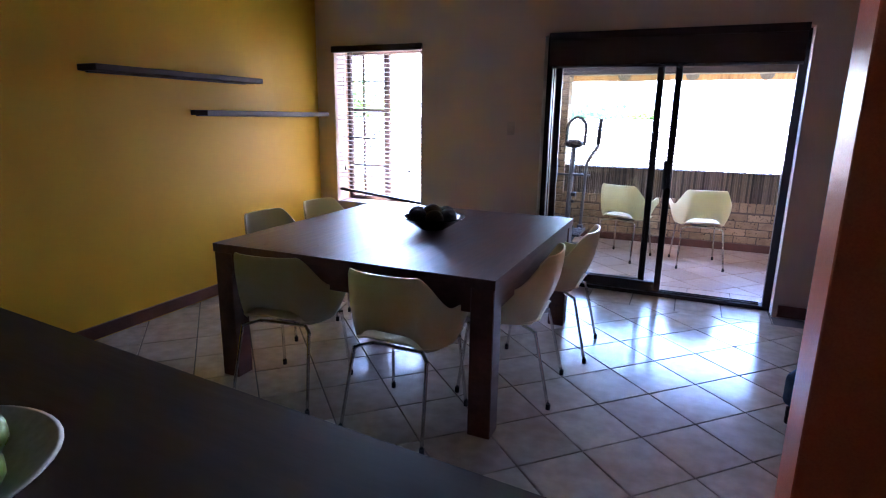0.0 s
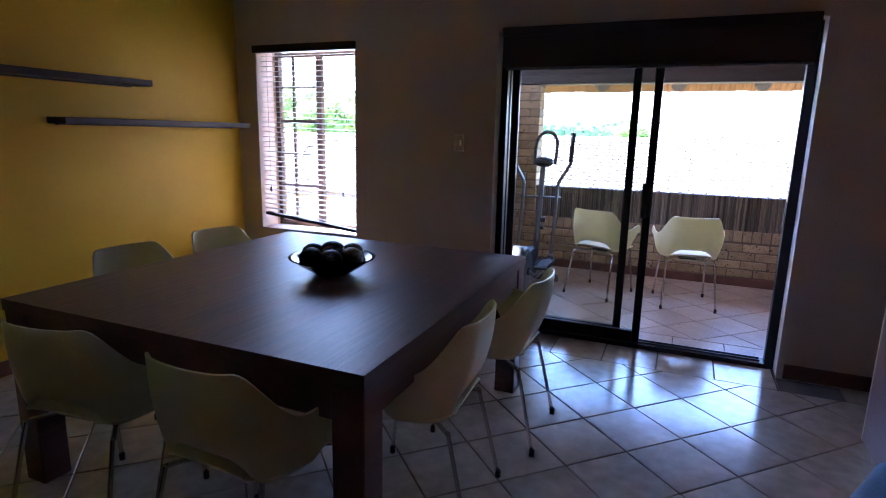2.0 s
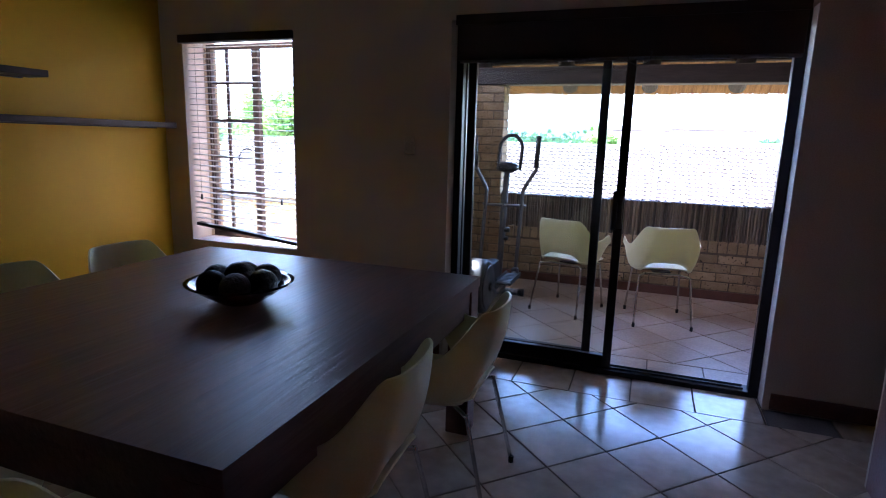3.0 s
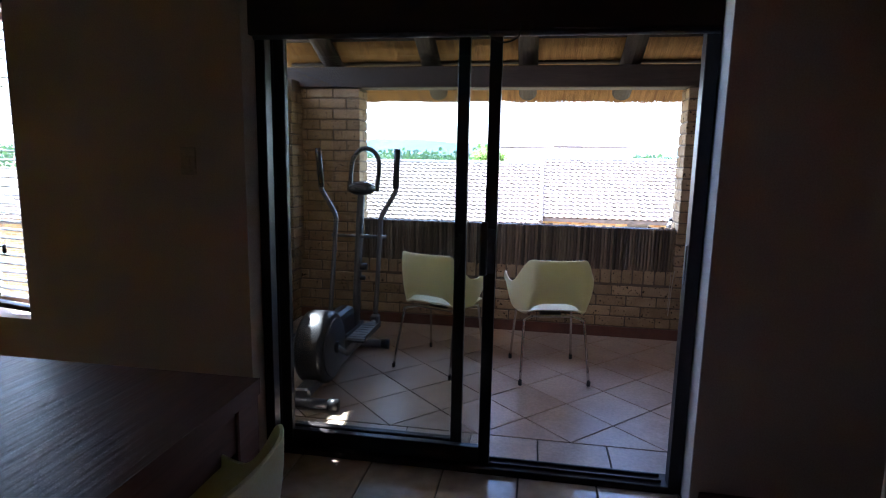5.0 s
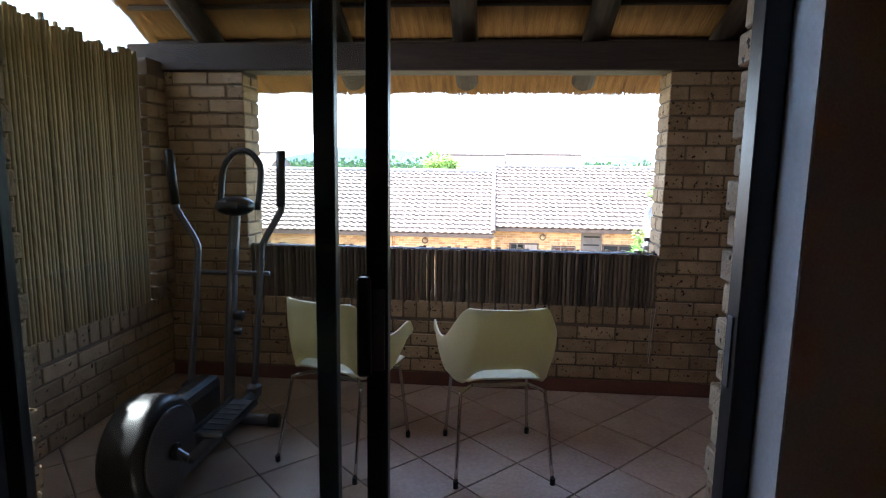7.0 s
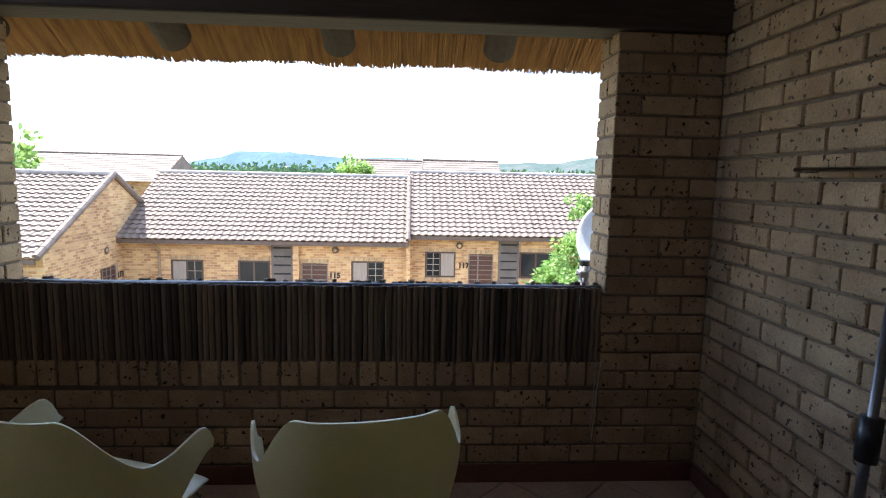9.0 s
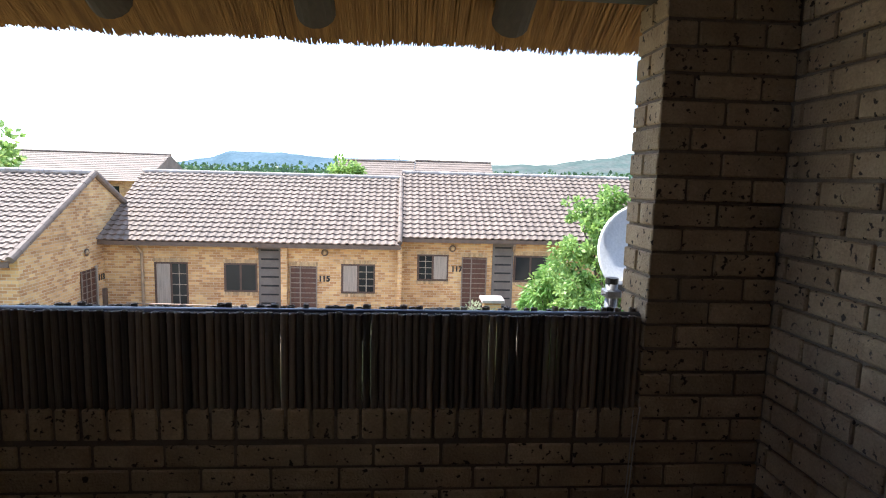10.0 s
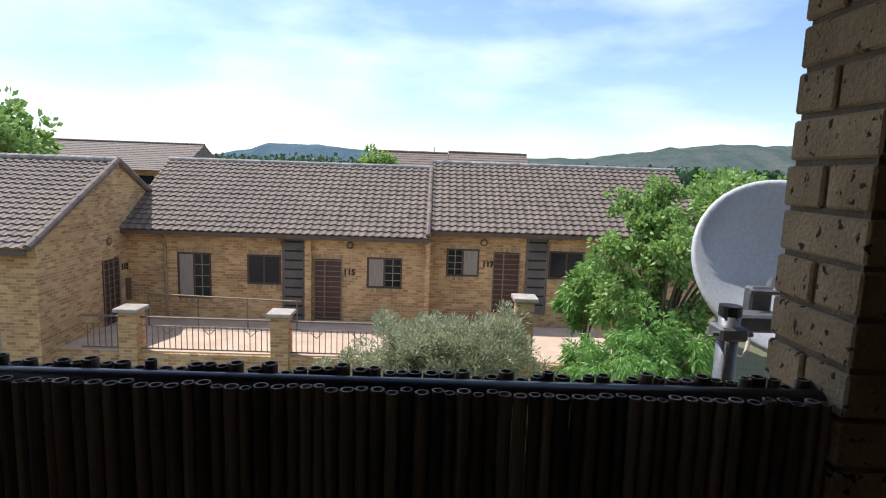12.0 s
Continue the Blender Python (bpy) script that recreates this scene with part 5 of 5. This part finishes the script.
def hill(name, x0, x1, y, base, height, mat, lab):
    """A long ridge; height is a function of 0..1 along it."""
    bm, n, rows = bmesh.new(), 120, []
    for j, (dy, f) in enumerate(((-260, 0.0), (-130, 0.45), (-40, 0.86), (0, 1.0), (120, 0.5), (240, 0.0))):
        rows.append([bm.verts.new((x0 + (x1 - x0) * i / n, y + dy + 25 * noise.noise((i * 0.2, j, 3)), base + f * (height(i / n) + 2.2 * noise.noise((i * 0.45, j * 0.7, 1.5))))) for i in range(n + 1)])
    for r, s in zip(rows, rows[1:]):
        for i in range(n):
            bm.faces.new((r[i], r[i + 1], s[i + 1], s[i]))
    structure(name, bm, mat, lab, "hill")


def skyline(knots):
    """Eased interpolation between (position, height) knots along a ridge."""
    def height(t):
        for (a, p), (b, q) in zip(knots, knots[1:]):
            if t <= b:
                return p + (q - p) * (lambda u: u * u * (3 - 2 * u))((t - a) / (b - a))
        return knots[-1][1]
    return height


# the far ridge gets its haze from the bluish material, not from any air
hill("hill", -900, 900, 1500, -8, skyline([(0, 24), (0.10, 34), (0.165, 28), (0.215, 46), (0.258, 66), (0.32, 67), (0.39, 56), (0.487, 59), (0.56, 44), (0.70, 38), (1, 40)]), M_HILL, "wooded hills far away, distance haze put into their blue colour")
hill("hill", 40, 900, 900, -8, skyline([(0, 20), (0.11, 34), (0.22, 36), (0.30, 47), (0.39, 58), (0.475, 66), (0.58, 67), (0.8, 60), (1, 40)]), M_HILL_NEAR, "green wooded hill dotted with houses")
verts, faces = [], []
for _ in range(260):
    x, y = rng.uniform(90, 620), rng.uniform(560, 830)
    z = -6 + max(0, (y - 640)) * 0.085 + rng.uniform(-1, 2)
    w, d, h = rng.uniform(4, 10), 5, rng.uniform(2, 4)
    k = len(verts)
    verts += [(x, y, z - 6), (x + w, y, z - 6), (x + w, y, z + h), (x, y, z + h), (x, y + d, z + h + 2), (x + w, y + d, z + h + 2)]
    faces += [(k, k + 1, k + 2, k + 3), (k + 3, k + 2, k + 5, k + 4)]
me = bpy.data.meshes.new("far_town")
me.from_pydata(verts, [], faces)
me.materials.append(M_CAP)
tagged(new("far_town", me), "scattered pale houses on the distant hillside", "town", kind="stuff")


# ---- trees and shrubs ----
def leaves(n, place, length, width, droop):
    """n folded leaf blades; place() gives a base point and an outward direction."""
    verts, faces = [], []
    for _ in range(n):
        p, d = place()
        d = Vector((d.x + rng.uniform(-0.7, 0.7), d.y + rng.uniform(-0.7, 0.7), d.z + rng.uniform(-0.6, 0.6) - droop)).normalized()
        l, w = length * rng.uniform(0.6, 1.3), width * rng.uniform(0.7, 1.3)
        s = d.cross(Vector((rng.uniform(-1, 1), rng.uniform(-1, 1), rng.uniform(-1, 1)))).normalized() * w
        mid = p + d * l * 0.5 + Vector((0, 0, 0.02 * l))
        k = len(verts)
        verts += [p, mid + s, p + d * l, mid - s]
        faces += [(k, k + 1, k + 2), (k, k + 2, k + 3)]
    me = bpy.data.meshes.new("leaves")
    me.from_pydata(verts, [], faces)
    return me


def tree(name, lab, cat, x, y, z0, trunk_h, clumps, n_leaf, mat, length, width, droop, trunk_r=0.12):
    """clumps: (x, y, z, radius) relative to the foot; limbs lead to each."""
    t = thing(name, lab, cat, pose(x, y, z0))
    part("trunk", tube([(0, 0, 0), (0.03, 0.02, trunk_h * 0.5), (0, 0.05, trunk_h)], [trunk_r * 1.2, trunk_r, trunk_r * 0.75], 10), M_BARK, t, smooth=True)
    for cx, cy, cz, r in clumps:
        limb = tube(smooth_path([(0, 0.04, trunk_h * 0.9), (cx * 0.5, cy * 0.5, trunk_h + (cz - trunk_h) * 0.6), (cx, cy, cz)], 4), [trunk_r * 0.5, trunk_r * 0.45, trunk_r * 0.4, trunk_r * 0.35, trunk_r * 0.3, trunk_r * 0.25, trunk_r * 0.2, trunk_r * 0.15, trunk_r * 0.1], 6)
        part("limb", limb, M_BARK, t)
    tot = sum(c[3] ** 2 for c in clumps)
    cum, acc = [], 0
    for c in clumps:
        acc += c[3] ** 2 / tot
        cum.append(acc)
    subs = []
    for c in clumps:
        for _ in range(16):
            v = Vector((rng.gauss(0, 1), rng.gauss(0, 1), rng.gauss(0, 0.9))).normalized() * c[3] * rng.uniform(0.45, 1.08)
            subs.append((Vector(c[:3]) + v, c[3] * rng.uniform(0.22, 0.42), v))

    def place():
        q = rng.random()
        i = next((k for k, cc in enumerate(cum) if cc >= q), len(cum) - 1)
        s = subs[i * 16 + rng.randrange(16)]
        v = Vector((rng.gauss(0, 1), rng.gauss(0, 1), rng.gauss(0, 1))).normalized()
        return s[0] + v * s[1] * rng.random() ** 0.5, (v + s[2].normalized() * 0.6)
    me = leaves(n_leaf, place, length, width, droop)
    me.materials.append(mat)
    o = new("crown", me)
    o.parent = t
    return t


def clump_set(n, rx, ry, z0, z1, r0, r1, seed):
    g = random.Random(seed)
    out = []
    for _ in range(n):
        a, q = g.uniform(0, 2 * math.pi), g.random() ** 0.5
        z = g.uniform(z0, z1)
        k = 1.0 - 0.55 * max(0, (z - (z0 + z1) / 2) / (z1 - z0) * 2)
        out.append((rx * q * k * math.cos(a), ry * q * k * math.sin(a), z, g.uniform(r0, r1)))
    return out


tree("tree", "tall bright green leafy tree behind the dish", "tree", 5.6, 17.5, -5, 2.2, clump_set(52, 2.0, 1.5, 2.0, 6.0, 0.2, 0.46, 3), 20000, M_LEAF, 0.125, 0.036, 0.35)
tree("tree", "feathery drooping green tree beside the terrace", "tree", 4.6, 15.5, -5, 1.6, clump_set(26, 1.9, 1.3, 1.6, 3.3, 0.3, 0.6, 5), 36000, M_LEAF_WILLOW, 0.15, 0.017, 1.1)
tree("tree", "feathery drooping sapling in front of the house", "tree", 4.3, 18.6, -5, 1.8, clump_set(6, 0.6, 0.5, 3.0, 4.0, 0.3, 0.5, 8), 4500, M_LEAF_WILLOW, 0.20, 0.022, 1.0, 0.06)
tree("bush", "rounded grey-green olive shrub below the terrace", "shrub", 0.95, 16.6, -5, 0.9, clump_set(80, 2.9, 1.3, 0.6, 3.0, 0.35, 0.6, 12), 85000, M_LEAF_GREY, 0.10, 0.014, -0.6, 0.08)
tree("tree", "green tree rising behind the west house", "tree", -22.3, 33, -5, 4, clump_set(20, 2.4, 2.4, 4.5, 7.3, 0.8, 1.4, 14), 9000, M_LEAF, 0.38, 0.13, 0.1, 0.2)
tree("tree", "leafy green trees seen through the blind", "tree", -27, 40, -5, 4, clump_set(24, 6, 3, 4.5, 9.0, 1.1, 2.0, 15), 9000, M_LEAF, 0.45, 0.16, 0.1, 0.25)
tree("tree", "dark pointed conifer behind the west house", "tree", -31.5, 46, -5, 5, [(0, 0, 4.6 + k * 0.7, 1.3 - 0.14 * k) for k in range(8)], 4000, M_LEAF_FAR, 0.4, 0.1, -0.4, 0.2)
tree("tree", "small green tree above the far roof", "tree", -3.4, 44, -5, 4, clump_set(8, 1.5, 1.2, 5.0, 6.7, 0.5, 0.9, 18), 3000, M_LEAF, 0.3, 0.1, 0.1, 0.12)
tree("tree", "green trees on the slope beyond the row", "tree", 17, 37, -5, 3, clump_set(22, 5.5, 3, 3.0, 5.5, 0.9, 1.5, 21), 9000, M_LEAF, 0.36, 0.12, 0.1, 0.2)
tree("tree", "dense green garden tree beyond the row", "tree", 24, 52, -5, 3, clump_set(22, 8, 3, 3.0, 5.6, 1.0, 1.8, 22), 9000, M_LEAF_FAR, 0.5, 0.2, 0.1, 0.2)
# far woods
def wood_place():
    x, y = rng.uniform(-260, 420), rng.uniform(150, 420)
    top = 3.2 + 3.0 * noise.noise((x * 0.03, y * 0.03, 2.2))
    return Vector((x, y, -5 + rng.random() ** 0.5 * (5.2 + top))), Vector((0, 0, 0.4))
me = leaves(70000, wood_place, 1.3, 0.6, 0.0)
me.materials.append(M_LEAF_FAR)
tagged(new("far_woods", me), "dark green belt of distant garden trees", "woods", kind="stuff")

# ---- floor tiles ----
def clip_poly(poly, x0, x1, y0, y1):
    for axis, lim, s in ((0, x0, 1), (0, x1, -1), (1, y0, 1), (1, y1, -1)):
        out = []
        for i, p in enumerate(poly):
            q = poly[(i + 1) % len(poly)]
            dp, dq = s * (p[axis] - lim), s * (q[axis] - lim)
            if dp >= 0:
                out.append(p)
            if dp * dq < 0:
                t = dp / (dp - dq)
                out.append((p[0] + (q[0] - p[0]) * t, p[1] + (q[1] - p[1]) * t))
        poly = out
        if len(poly) < 3:
            return []
    return poly


def slab(poly, mat, parent, z=0.0):
    """One tile: a thin slab with a chamfered upper edge, its origin at its middle."""
    cx, cy = sum(p[0] for p in poly) / len(poly), sum(p[1] for p in poly) / len(poly)
    n = len(poly)
    def inset(p, d):
        v = Vector((cx - p[0], cy - p[1]))
        return (p[0] - cx + v.normalized().x * d, p[1] - cy + v.normalized().y * d)
    verts = [(p[0] - cx, p[1] - cy, -0.012) for p in poly] + [(p[0] - cx, p[1] - cy, -0.002) for p in poly] + [(*inset(p, 0.003), 0.0) for p in poly]
    faces = [tuple(range(2 * n, 3 * n))]
    for i in range(n):
        j = (i + 1) % n
        faces += [(i, j, n + j, n + i), (n + i, n + j, 2 * n + j, 2 * n + i)]
    me = bpy.data.meshes.new("tile")
    me.from_pydata(verts, [], faces)
    me.materials.append(mat)
    o = new("tile", me)
    o.parent = parent
    o.matrix_basis = pose(cx, cy, z + rng.uniform(-0.0006, 0.0006), rng.uniform(-0.12, 0.12), rng.uniform(-0.12, 0.12), 0)


def diagonal(parent, mat, ox, oy, x0, x1, y0, y1):
    D, g = 0.465, 0.0045
    for i in range(-40, 41):
        for j in range(-40, 41):
            if (i + j) % 2:
                continue
            cx, cy = ox + D / 2 * i, oy + D / 2 * (j + 1)
            r = D / 2 - g
            poly = clip_poly([(cx - r, cy), (cx, cy - r), (cx + r, cy), (cx, cy + r)], x0, x1, y0, y1)
            if len(poly) >= 3:
                a = abs(sum(p[0] * q[1] - q[0] * p[1] for p, q in zip(poly, poly[1:] + poly[:1]))) / 2
                if a > 0.002:
                    slab(poly, mat, parent)


ftop = bpy.data.objects["floor"]
diagonal(ftop, M_TILE, 0.135, 2.825, XL + 0.02, XR, 0.0, 3.875)
diagonal(ftop, M_TILE, 0.135, 2.825, XL + 0.02, XR, YB, -0.004)
for k in range(-11, 7):
    x = 0.215 + 0.335 * k
    poly = clip_poly([(x + 0.003, 3.881), (x + 0.332, 3.881), (x + 0.332, 4.207), (x + 0.003, 4.207)], max(XL + 0.02, DX0 + 0.01) if DX0 - 0.3 < x < DX1 else XL + 0.02, min(XR, DX1 - 0.01) if DX0 - 0.3 < x < DX1 else XR, 3.8, 4.207 if DX0 - 0.3 < x < DX1 else 4.08)
    if len(poly) >= 3:
        slab(poly, M_TILE, ftop)
bfl = bpy.data.objects["balcony_floor"]
diagonal(bfl, M_TILE_OUT, 0.464, 4.575, BX0, BX1, 4.579, BY)
for k in range(-8, 6):
    x = 0.30 + 0.335 * k
    poly = clip_poly([(x + 0.003, 4.255), (x + 0.332, 4.255), (x + 0.332, 4.571), (x + 0.003, 4.571)], BX0, BX1, 4.325, 4.571)
    if len(poly) >= 3:
        slab(poly, M_TILE_OUT, bfl)

# ---- roof tiles ----
roof_tiles(h1, -9.25, 0.42, e1[0], e1[1], e1[2], e1[3], (-4.2, 0.42))
roof_tiles(h2, 0.48, 9.6, e2[0], e2[1], e2[2], e2[3], (0.4, 4.6))
roof_tiles(h3, GX - 10, GX + 0.05, GY0 - 0.12, GZE, GYM, GZR, (-13.5, -9.0))
